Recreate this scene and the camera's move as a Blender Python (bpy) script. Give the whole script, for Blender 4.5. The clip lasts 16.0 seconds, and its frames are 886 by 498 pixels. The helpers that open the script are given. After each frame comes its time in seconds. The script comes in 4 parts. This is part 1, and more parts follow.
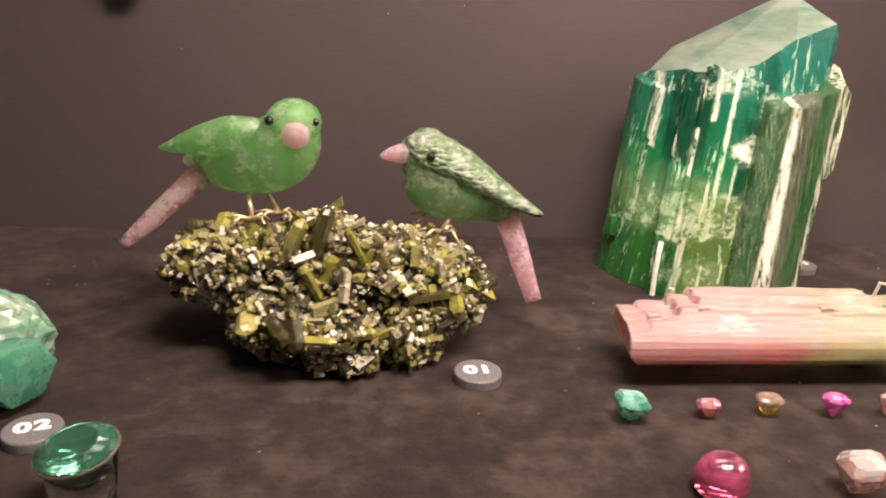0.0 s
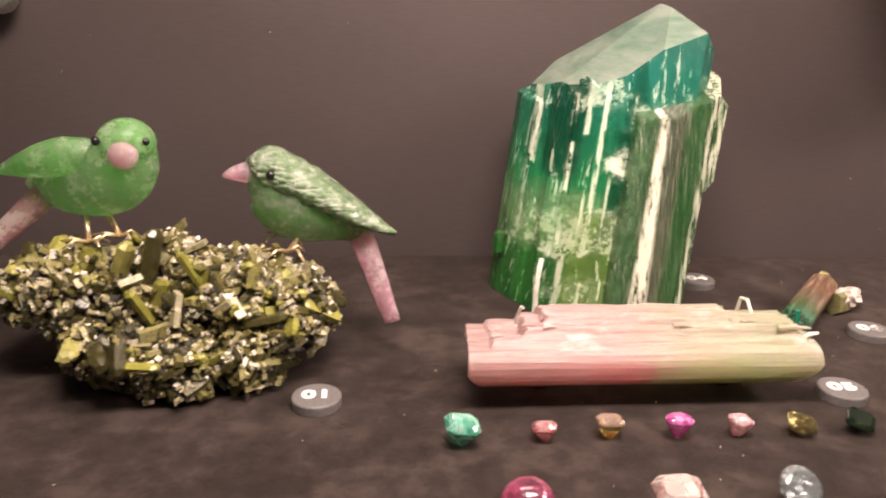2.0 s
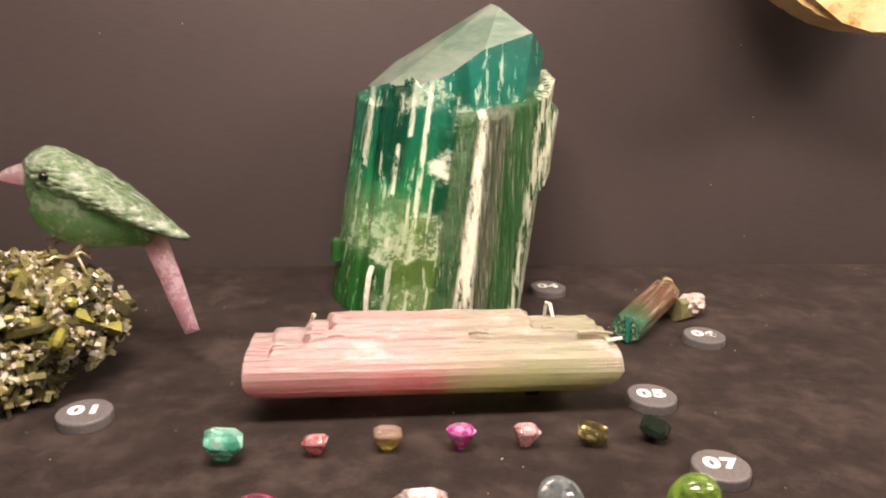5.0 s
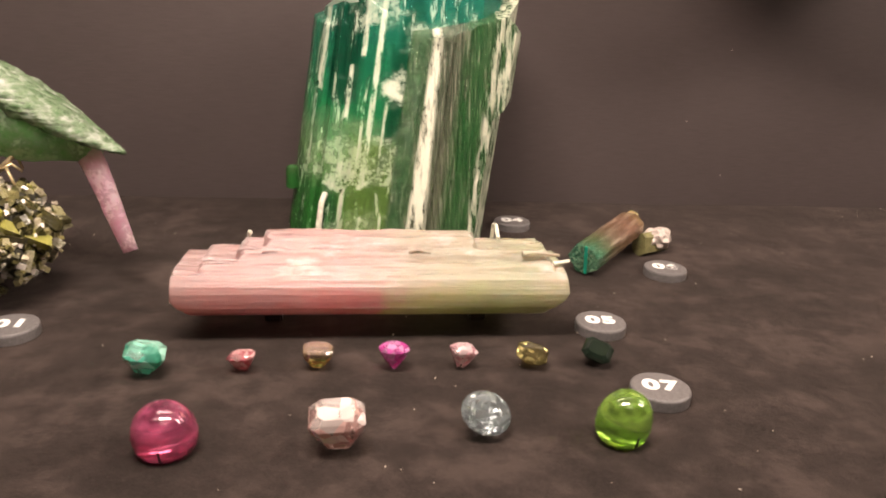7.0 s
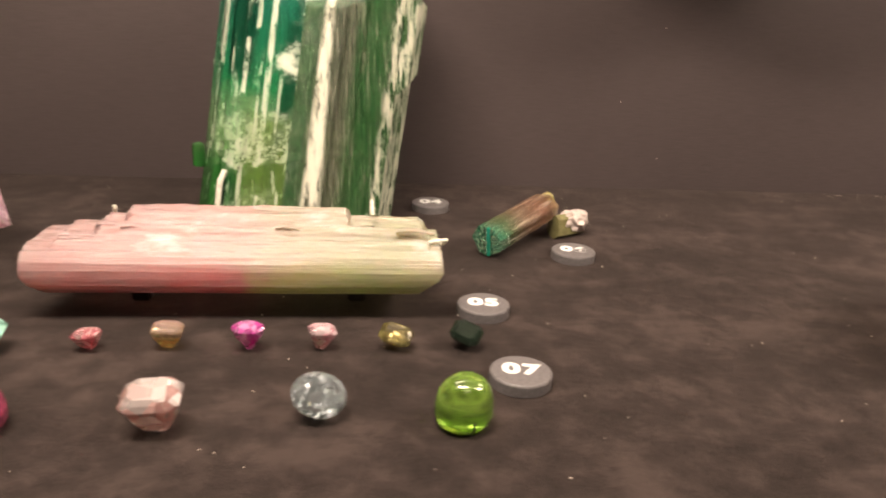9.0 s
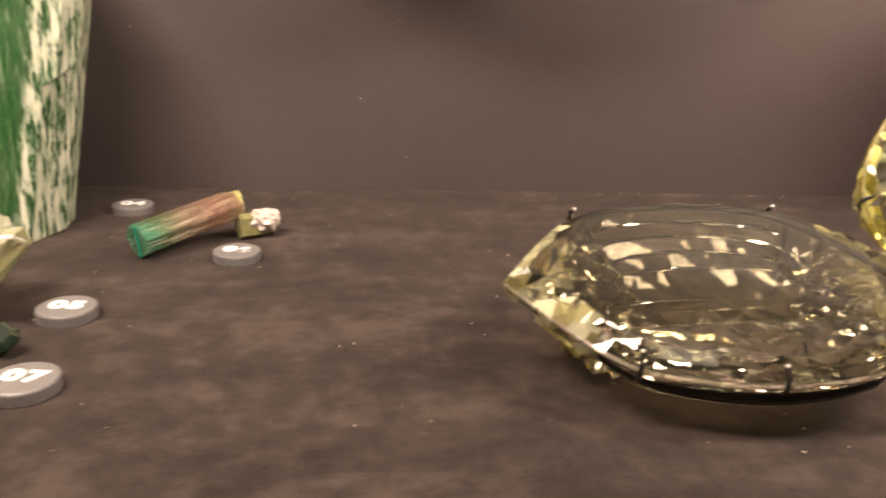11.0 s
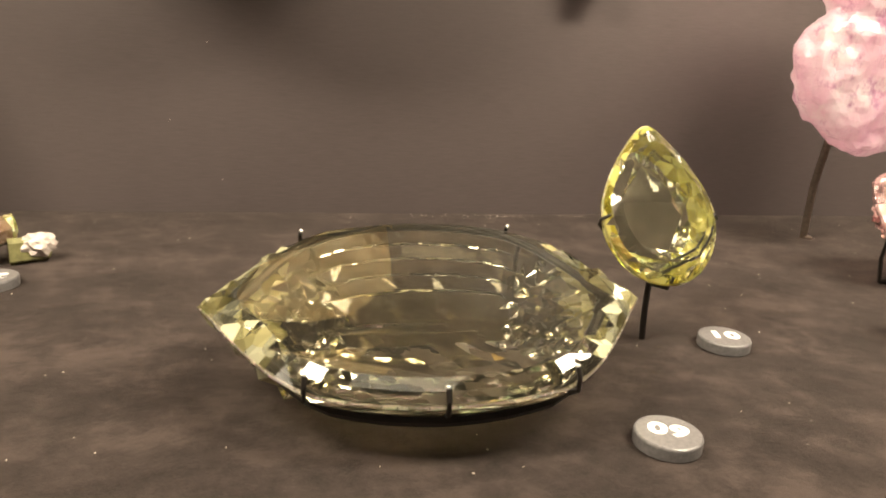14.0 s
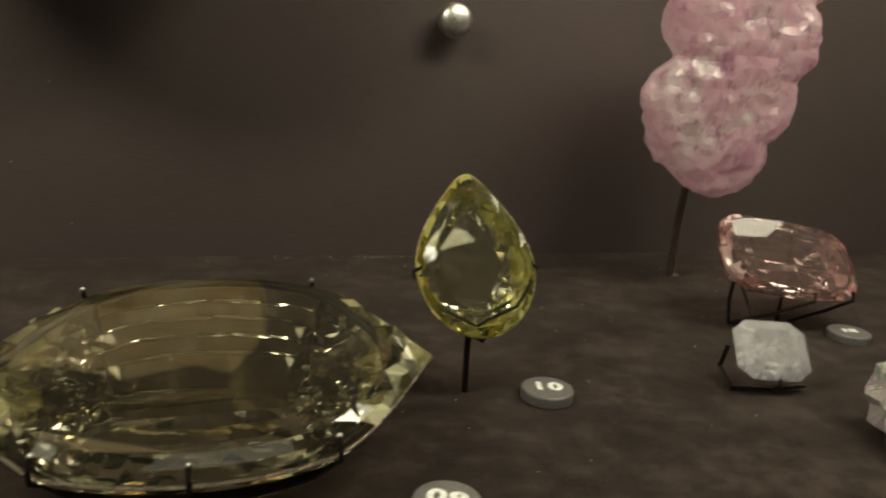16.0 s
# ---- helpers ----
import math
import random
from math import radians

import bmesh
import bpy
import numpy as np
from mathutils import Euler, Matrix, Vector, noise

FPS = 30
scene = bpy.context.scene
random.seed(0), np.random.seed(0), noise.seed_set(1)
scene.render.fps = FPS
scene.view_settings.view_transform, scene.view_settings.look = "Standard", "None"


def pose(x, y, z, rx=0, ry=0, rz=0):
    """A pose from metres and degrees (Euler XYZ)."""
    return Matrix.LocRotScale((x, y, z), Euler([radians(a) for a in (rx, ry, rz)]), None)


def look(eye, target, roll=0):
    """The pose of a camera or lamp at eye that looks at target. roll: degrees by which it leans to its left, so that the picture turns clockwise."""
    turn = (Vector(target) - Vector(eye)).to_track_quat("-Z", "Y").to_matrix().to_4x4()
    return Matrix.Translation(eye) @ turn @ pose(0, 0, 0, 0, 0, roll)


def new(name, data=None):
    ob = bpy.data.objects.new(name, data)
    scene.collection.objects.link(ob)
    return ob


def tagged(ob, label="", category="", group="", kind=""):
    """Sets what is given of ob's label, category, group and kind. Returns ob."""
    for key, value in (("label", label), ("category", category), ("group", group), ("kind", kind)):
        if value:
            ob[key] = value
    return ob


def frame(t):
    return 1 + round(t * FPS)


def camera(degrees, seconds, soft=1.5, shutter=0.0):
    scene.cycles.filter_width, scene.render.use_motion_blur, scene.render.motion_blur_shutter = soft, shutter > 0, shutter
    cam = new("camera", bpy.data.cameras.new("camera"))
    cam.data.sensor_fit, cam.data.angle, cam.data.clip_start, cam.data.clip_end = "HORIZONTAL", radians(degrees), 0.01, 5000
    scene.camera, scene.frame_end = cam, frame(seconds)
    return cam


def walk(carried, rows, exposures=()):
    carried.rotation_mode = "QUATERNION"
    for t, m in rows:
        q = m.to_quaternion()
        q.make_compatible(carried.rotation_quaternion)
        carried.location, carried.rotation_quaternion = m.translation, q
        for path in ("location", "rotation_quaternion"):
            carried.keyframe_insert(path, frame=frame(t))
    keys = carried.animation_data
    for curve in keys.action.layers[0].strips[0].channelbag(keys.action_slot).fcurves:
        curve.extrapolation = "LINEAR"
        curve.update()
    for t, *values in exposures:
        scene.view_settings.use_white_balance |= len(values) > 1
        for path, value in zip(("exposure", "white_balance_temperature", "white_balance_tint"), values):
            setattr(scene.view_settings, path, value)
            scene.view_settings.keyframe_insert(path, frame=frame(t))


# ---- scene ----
cam = camera(61.5, 16.0, soft=1.9, shutter=0.5)
PATH = [
    (0, (-0.057, 0.097, 0.235), (0.089, 1.97, -0.45), 2.6),
    (0.5, (-0.033, 0.098, 0.236), (0.098, 1.976, -0.439), 2.2),
    (1, (-0.009, 0.1, 0.235), (0.116, 1.981, -0.432), 1.9),
    (1.5, (0.014, 0.102, 0.233), (0.159, 1.987, -0.421), 1.9),
    (2, (0.046, 0.104, 0.233), (0.178, 1.996, -0.401), 1.5),
    (2.5, (0.07, 0.107, 0.23), (0.222, 2.016, -0.348), 1.5),
    (3, (0.091, 0.107, 0.232), (0.252, 2.024, -0.316), 1.3),
    (3.5, (0.112, 0.109, 0.231), (0.283, 2.028, -0.304), 1.0),
    (4, (0.128, 0.11, 0.228), (0.323, 2.026, -0.31), 1.1),
    (6.5, (0.186, 0.119, 0.2), (0.394, 1.994, -0.465), 2.4),
    (7, (0.193, 0.118, 0.191), (0.395, 1.99, -0.484), 2.6),
    (7.5, (0.202, 0.119, 0.186), (0.395, 1.986, -0.504), 2.8),
    (8, (0.213, 0.12, 0.185), (0.389, 1.985, -0.515), 2.9),
    (10.3, (0.398, 0.132, 0.168), (0.609, 2.002, -0.507), 2.5),
    (10.5, (0.421, 0.132, 0.166), (0.651, 2.008, -0.492), 2.7),
    (11, (0.477, 0.132, 0.169), (0.726, 2.005, -0.483), 2.7),
    (11.5, (0.518, 0.128, 0.17), (0.832, 2.007, -0.44), 3.5),
    (12, (0.549, 0.129, 0.171), (0.88, 2.003, -0.444), 3.4),
    (12.5, (0.564, 0.124, 0.171), (0.908, 1.998, -0.438), 3.4),
    (13, (0.574, 0.121, 0.173), (0.932, 1.992, -0.437), 3.4),
    (13.5, (0.582, 0.121, 0.173), (0.956, 1.991, -0.43), 3.5),
    (14, (0.59, 0.12, 0.173), (0.975, 1.992, -0.417), 3.3),
    (14.5, (0.601, 0.121, 0.174), (0.994, 1.993, -0.409), 3.2),
    (15, (0.616, 0.119, 0.178), (1.035, 1.989, -0.392), 3.2),
    (15.5, (0.64, 0.116, 0.181), (1.089, 1.992, -0.349), 2.8),
    (16, (0.669, 0.12, 0.188), (1.177, 1.984, -0.329), 3.7),
]
EXPOSURES = [(0, 0.4, 6900, 17), (4, 0.25, 6850, 16), (7, 0.12, 6900, 12), (8, 0.1, 6950, 12), (10.5, 0.42, 7500, 12), (11, 0.58, 7400, 11), (11.5, 0.92, 7300, 9), (12, 0.9, 7250, 7), (13, 0.82, 7150, 5), (14.5, 0.58, 7200, -7), (15, 0.17, 7100, -12), (15.5, -0.30, 7000, -16), (16, -1.0, 7000, -13)]
walk(cam, [(t, look(eye, target, roll)) for t, eye, target, roll in PATH], EXPOSURES)

# ---- light ----
WALL_Y = 0.780
CEIL_Z = 0.72
world = bpy.data.worlds.new("world")
scene.world = world
world.use_nodes = True
world.node_tree.nodes["Background"].inputs[0].default_value = (0.9, 0.78, 0.7, 1)
world.node_tree.nodes["Background"].inputs[1].default_value = 0.007
WARM = (1.0, 0.86, 0.76)


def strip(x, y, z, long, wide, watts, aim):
    d = bpy.data.lights.new("area_lamp", "AREA")
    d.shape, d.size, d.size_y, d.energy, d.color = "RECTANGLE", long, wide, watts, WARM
    ob = new("area_lamp", d)
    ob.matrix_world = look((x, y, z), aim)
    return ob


for x, w in ((-0.10, 0.4), (0.06, 7.0), (0.26, 4.0), (0.50, 0.1), (0.94, 2.8), (1.12, 5.0), (1.34, 4.0)):
    strip(x, 0.26, CEIL_Z - 0.03, 0.235, 0.15, w, (x, 0.62, 0))
# Unseen back row, added to give the cut stones sparkle and light the tops
for x, w in ((0.07, 1.4), (0.38, 0.2), (1.06, 1.7), (1.5, 1.6)):
    strip(x, 0.60, CEIL_Z - 0.02, 0.42, 0.10, w, (x, 0.52, 0))
# Unseen ceiling lamp added in the museum room: dim fill and gem reflections
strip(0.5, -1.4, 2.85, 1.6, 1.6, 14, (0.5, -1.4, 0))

# ---- materials ----


class Mat:
    """A small builder for node materials."""

    def __init__(self, name):
        self.m = bpy.data.materials.new(name)
        self.m.use_nodes = True
        self.t = self.m.node_tree
        self.b = self.t.nodes["Principled BSDF"]
        self.coord = self.t.nodes.new("ShaderNodeTexCoord")

    def link(self, a, b):
        self.t.links.new(a, b)

    def val(self, **kw):
        for k, v in kw.items():
            k = k.replace("_", " ")
            self.b.inputs[k].default_value = (*v, 1) if isinstance(v, tuple) and len(v) == 3 and k != "Subsurface Radius" else v
        return self

    def noise(self, scale, stretch=(1, 1, 1), detail=4, rough=0.6, turn=(0, 0, 0), space="Object", distort=0.0):
        mp = self.t.nodes.new("ShaderNodeMapping")
        mp.inputs["Scale"].default_value = stretch
        mp.inputs["Rotation"].default_value = turn
        self.link(self.coord.outputs[space], mp.inputs[0])
        n = self.t.nodes.new("ShaderNodeTexNoise")
        n.inputs["Scale"].default_value = scale
        n.inputs["Detail"].default_value = detail
        n.inputs["Roughness"].default_value = rough
        n.inputs["Distortion"].default_value = distort
        self.link(mp.outputs[0], n.inputs["Vector"])
        return n.outputs["Fac"]

    def axis(self, i, space="Object"):
        s = self.t.nodes.new("ShaderNodeSeparateXYZ")
        self.link(self.coord.outputs[space], s.inputs[0])
        return s.outputs[i]

    def ramp(self, fac, *stops):
        r = self.t.nodes.new("ShaderNodeValToRGB")
        e = r.color_ramp.elements
        while len(e) < len(stops):
            e.new(0.5)
        for el, (p, c) in zip(e, stops):
            el.position = p
            el.color = (*c, 1) if isinstance(c, tuple) else (c, c, c, 1)
        self.link(fac, r.inputs[0])
        return r.outputs[0]

    def span(self, fac, lo, hi, a=0.0, b=1.0):
        n = self.t.nodes.new("ShaderNodeMapRange")
        for k, v in zip((1, 2, 3, 4), (lo, hi, a, b)):
            n.inputs[k].default_value = v
        self.link(fac, n.inputs[0])
        return n.outputs[0]

    def math(self, op, a, b):
        n = self.t.nodes.new("ShaderNodeMath")
        n.operation = op
        for i, v in enumerate((a, b)):
            if isinstance(v, (int, float)):
                n.inputs[i].default_value = v
            else:
                self.link(v, n.inputs[i])
        return n.outputs[0]

    def mix(self, fac, a, b):
        n = self.t.nodes.new("ShaderNodeMix")
        n.data_type = "RGBA"
        for sock, v in ((n.inputs[0], fac), (n.inputs[6], a), (n.inputs[7], b)):
            if isinstance(v, tuple):
                sock.default_value = (*v, 1)
            elif isinstance(v, (int, float)):
                sock.default_value = v
            else:
                self.link(v, sock)
        return n.outputs[2]

    def out(self, key, sock):
        self.link(sock, self.b.inputs[key.replace("_", " ")])
        return self

    def bump(self, height, strength=0.4, distance=0.001):
        n = self.t.nodes.new("ShaderNodeBump")
        n.inputs["Strength"].default_value = strength
        n.inputs["Distance"].default_value = distance
        self.link(height, n.inputs["Height"])
        self.link(n.outputs[0], self.b.inputs["Normal"])
        return self

    def translucent(self, color, weight):
        """Lets light pass through the shell and glow on the far side."""
        t = self.t.nodes.new("ShaderNodeBsdfTranslucent")
        x = self.t.nodes.new("ShaderNodeMixShader")
        x.inputs[0].default_value = weight
        self.link(color, t.inputs[0])
        self.link(self.b.outputs[0], x.inputs[1])
        self.link(t.outputs[0], x.inputs[2])
        self.link(x.outputs[0], self.t.nodes["Material Output"].inputs["Surface"])

    def random(self):
        return self.t.nodes.new("ShaderNodeObjectInfo").outputs["Random"]

    def island(self):
        return self.t.nodes.new("ShaderNodeNewGeometry").outputs["Random Per Island"]


def gem_mat(name, color, clear=0.8, rough=0.02, ior=1.63):
    m = Mat(name)
    n = m.noise(160, detail=3)
    dark = tuple(c * 0.72 for c in color)
    m.out("Base_Color", m.mix(m.span(n, 0.35, 0.65), color, dark))
    m.val(Transmission_Weight=clear, Roughness=rough, IOR=ior)
    return m.m


def sparkle_mat(name, light, dark, scale=95):
    """Broken facets of a cut stone: tilted cells, their sparkle painted as light and dark tones."""
    m = Mat(name)
    v = m.t.nodes.new("ShaderNodeTexVoronoi")
    v.inputs["Scale"].default_value = scale
    m.link(m.coord.outputs["Object"], v.inputs["Vector"])
    r = m.t.nodes.new("ShaderNodeSeparateXYZ")
    m.link(v.outputs["Color"], r.inputs[0])
    m.out("Base_Color", m.mix(m.span(r.outputs[0], 0.25, 0.7), dark, light))
    m.out("Transmission_Weight", m.span(r.outputs[1], 0.2, 0.9, 0.5, 0.9))
    m.val(Roughness=0.04, IOR=1.6)
    d = m.t.nodes.new("ShaderNodeVectorMath")
    d.operation = "DOT_PRODUCT"
    m.link(v.outputs["Color"], d.inputs[0])
    m.link(m.coord.outputs["Object"], d.inputs[1])
    m.bump(d.outputs["Value"], 0.6, 0.5)
    return m.m


def plain(name, color, rough=0.5, metal=0.0, grain=300, depth=0.25):
    m = Mat(name)
    n = m.noise(grain, detail=5)
    m.out("Base_Color", m.mix(m.span(n, 0.3, 0.7), tuple(c * (1 - depth) for c in color), tuple(min(1, c * (1 + depth)) for c in color)))
    m.out("Roughness", m.span(m.noise(grain * 0.4), 0.3, 0.7, rough * 0.8, min(1, rough * 1.2)))
    m.val(Metallic=metal)
    m.bump(n, 0.15, 0.0003)
    return m.m


def suede():
    m = Mat("suede")
    big = m.noise(15, stretch=(1, 1.3, 1), detail=5, rough=0.55, distort=0.3)
    small = m.noise(60, stretch=(1, 1.0, 1), detail=6, rough=0.65)
    fine = m.noise(1500, detail=3)
    f = m.math("ADD", m.math("MULTIPLY", big, 0.5), m.math("MULTIPLY", small, 0.5))
    col = m.ramp(f, (0.40, (0.0045, 0.0031, 0.0027)), (0.50, (0.0155, 0.0110, 0.0098)), (0.60, (0.040, 0.0290, 0.0255)))
    m.out("Base_Color", m.mix(m.span(fine, 0.3, 0.7, 0, 0.5), col, (0.045, 0.034, 0.03)))
    m.val(Roughness=0.95, Sheen_Weight=0.12, Sheen_Roughness=0.5, Sheen_Tint=(0.8, 0.65, 0.6), Specular_IOR_Level=0.1)
    m.bump(m.math("ADD", m.math("MULTIPLY", fine, 0.4), small), 0.5, 0.0012)
    return m.m


def wall_paint():
    m = Mat("dark_wall_paint")
    big = m.noise(4, detail=4)
    grain = m.noise(60, stretch=(1, 1, 14), detail=6, rough=0.7)
    col = m.ramp(big, (0.3, (0.053, 0.041, 0.040)), (0.7, (0.067, 0.052, 0.051)))
    m.out("Base_Color", m.mix(m.span(grain, 0.35, 0.75, 0, 0.45), col, (0.098, 0.078, 0.075)))
    m.out("Roughness", m.span(grain, 0.3, 0.7, 0.36, 0.5))
    m.val(Specular_IOR_Level=0.35)
    m.bump(grain, 0.25, 0.0006)
    return m.m


def patch(m, x, z, x0, x1, z0, z1, soft=0.003):
    """1 inside a rectangle of the crystal's front, with soft edges."""
    a = m.math("MULTIPLY", m.span(x, x0 - soft, x0 + soft), m.span(x, x1 + soft, x1 - soft))
    b = m.math("MULTIPLY", m.span(z, z0 - soft, z0 + soft), m.span(z, z1 + soft, z1 - soft))
    return m.math("MULTIPLY", a, b)


def green_crystal_mat():
    m = Mat("green_crystal")
    z = m.axis(2)
    x = m.math("SUBTRACT", m.axis(0), m.math("MULTIPLY", z, 0.13))
    drift = m.math("MULTIPLY", m.math("SUBTRACT", m.noise(30, (1, 1, 1.6), 5, 0.7), 0.5), 0.05)
    zn = m.math("ADD", z, drift)
    xn = m.math("ADD", x, m.math("MULTIPLY", drift, 0.35))
    col = m.ramp(m.span(zn, 0, 0.24), (0.0, (0.05, 0.32, 0.06)), (0.18, (0.06, 0.34, 0.07)), (0.27, (0.28, 0.58, 0.22)), (0.36, (0.26, 0.60, 0.27)),
                 (0.42, (0.03, 0.46, 0.17)), (0.60, (0.02, 0.36, 0.19)), (0.78, (0.03, 0.38, 0.29)), (1.0, (0.12, 0.38, 0.30)))
    # a yellower foot beyond the veins and a dark core
    col = m.mix(m.math("MULTIPLY", patch(m, xn, zn, -0.044, 0.06, -0.02, 0.085, 0.006), 0.75), col, (0.30, 0.50, 0.12))
    col = m.mix(m.math("MULTIPLY", patch(m, xn, zn, -0.064, -0.044, 0.105, 0.20, 0.003), 0.8), col, (0.004, 0.10, 0.05))
    col = m.mix(m.math("MULTIPLY", patch(m, xn, zn, -0.022, 0.02, 0.085, 0.15, 0.004), 0.6), col, (0.006, 0.13, 0.06))
    tone = m.noise(10, (5, 5, 0.6), 4, 0.6)
    col = m.mix(m.span(tone, 0.5, 0.64, 0, 0.6), col, (0.008, 0.10, 0.05))
    rag = m.noise(90, (2.4, 2.4, 0.5), 6, 0.75)
    fleck = m.noise(60, (1, 1, 1.2), 7, 0.8)
    mask = m.span(m.math("ADD", m.noise(16, (12, 12, 0.35), 6, 0.7), m.math("MULTIPLY", rag, 0.25)), 0.685, 0.77, 0, 0.6)
    # long white fractures
    for x0, w, z0, z1 in ((-0.042, 0.0016, 0.140, 0.190), (-0.0315, 0.0019, 0.050, 0.186), (-0.049, 0.0015, 0.094, 0.136), (-0.0445, 0.0016, -0.01, 0.052), (-0.037, 0.0009, 0.07, 0.13), (-0.022, 0.0009, 0.06, 0.11),
                          (-0.0715, 0.0022, 0.115, 0.172), (-0.0735, 0.0010, 0.06, 0.11), (-0.030, 0.001, 0.0, 0.03), (-0.016, 0.001, 0.0, 0.034)):
        v = m.math("MULTIPLY", patch(m, x, zn, x0 - w, x0 + w, z0, z1, 0.0007), m.span(rag, 0.40, 0.53, 0, 0.92))
        mask = m.math("MAXIMUM", mask, v)
    # cloudy fracture planes
    for x0, x1, z0, z1, k in ((-0.074, 0.01, 0.060, 0.092, 0.45), (-0.058, 0.012, 0.054, 0.072, 0.85), (-0.024, 0.008, 0.112, 0.134, 1.0), (-0.047, -0.024, 0.165, 0.184, 0.9), (-0.012, 0.034, 0.154, 0.166, 0.7), (-0.045, 0.012, 0.018, 0.036, 0.4)):
        v = m.math("MULTIPLY", patch(m, m.math("ADD", xn, drift), m.math("ADD", zn, m.math("MULTIPLY", x, -0.12)), x0, x1, z0, z1, 0.004), m.span(fleck, 0.42, 0.58, 0, k))
        mask = m.math("MAXIMUM", mask, v)
    col = m.mix(mask, col, (0.74, 0.77, 0.62))
    m.out("Base_Color", col)
    m.out("Transmission_Weight", m.span(mask, 0, 1, 0.70, 0.05))
    m.out("Roughness", m.span(mask, 0, 1, 0.12, 0.6))
    m.val(IOR=1.62)
    m.bump(m.math("ADD", m.noise(26, (16, 16, 0.35), 5, 0.7), m.math("MULTIPLY", fleck, 0.5)), 0.5, 0.0018)
    return m.m


def grey_column_mat():
    """Grey-green striated flank with one broad white vein."""
    m = Mat("grey_striated_crystal")
    z, x = m.axis(2), m.axis(0)
    xs = m.math("SUBTRACT", x, m.math("MULTIPLY", z, 0.13))
    lines = m.noise(34, (24, 8, 0.25), 5, 0.75)
    rag = m.noise(80, (3, 3, 0.6), 6, 0.75)
    grey = m.ramp(lines, (0.38, (0.06, 0.085, 0.05)), (0.48, (0.17, 0.20, 0.13)), (0.56, (0.34, 0.36, 0.26)), (0.64, (0.60, 0.60, 0.47)))
    green = m.ramp(lines, (0.42, (0.03, 0.15, 0.045)), (0.53, (0.09, 0.26, 0.09)), (0.60, (0.30, 0.40, 0.24)), (0.67, (0.66, 0.68, 0.53)))
    col = m.mix(m.math("MULTIPLY", m.span(xs, -0.002, 0.004), m.span(xs, 0.028, 0.022)), green, grey)
    wide = m.math("MULTIPLY", m.math("MULTIPLY", m.span(xs, 0.0010, 0.0030), m.span(m.math("ADD", xs, m.math("MULTIPLY", z, 0.055)), 0.0175, 0.0150)), m.span(rag, 0.37, 0.52))
    edge = m.math("MULTIPLY", m.span(xs, 0.0450, 0.0490), m.span(rag, 0.44, 0.56, 0, 0.9))
    mask = m.math("MAXIMUM", wide, edge)
    m.out("Base_Color", m.mix(mask, col, (0.80, 0.79, 0.64)))
    m.out("Transmission_Weight", m.span(mask, 0, 1, 0.6, 0.0))
    m.out("Roughness", m.span(mask, 0, 1, 0.2, 0.6))
    m.val(IOR=1.6)
    m.bump(m.math("ADD", lines, m.math("MULTIPLY", rag, 0.4)), 0.8, 0.0022)
    return m.m


def frosted_mat(name, color, light, clear=0.35, glow=0.02, bump=0.4, through_light=0.0):
    """Frosted translucent stone: light sinks in and comes out again."""
    m = Mat(name)
    n = m.noise(48, detail=7, rough=0.75)
    spot = m.noise(150, detail=4, rough=0.7)
    col = m.mix(m.span(n, 0.42, 0.66), color, light)
    m.out("Base_Color", col)
    if through_light:
        m.translucent(col, through_light)
    m.out("Roughness", m.span(n, 0.35, 0.65, 0.14, 0.36))
    m.val(Transmission_Weight=clear, IOR=1.5, Coat_Weight=0.6, Coat_Roughness=0.06, Subsurface_Weight=1.0, Subsurface_Scale=glow, Subsurface_Radius=(0.7, 1.0, 0.7))
    vo = m.t.nodes.new("ShaderNodeTexVoronoi")
    vo.inputs["Scale"].default_value = 190
    m.link(m.coord.outputs["Object"], vo.inputs["Vector"])
    m.bump(m.math("ADD", m.math("ADD", m.noise(65, (1, 1, 1), 4, 0.65), m.math("MULTIPLY", spot, 0.3)), m.math("MULTIPLY", vo.outputs["Distance"], 0.25)), bump, 0.003)
    return m.m


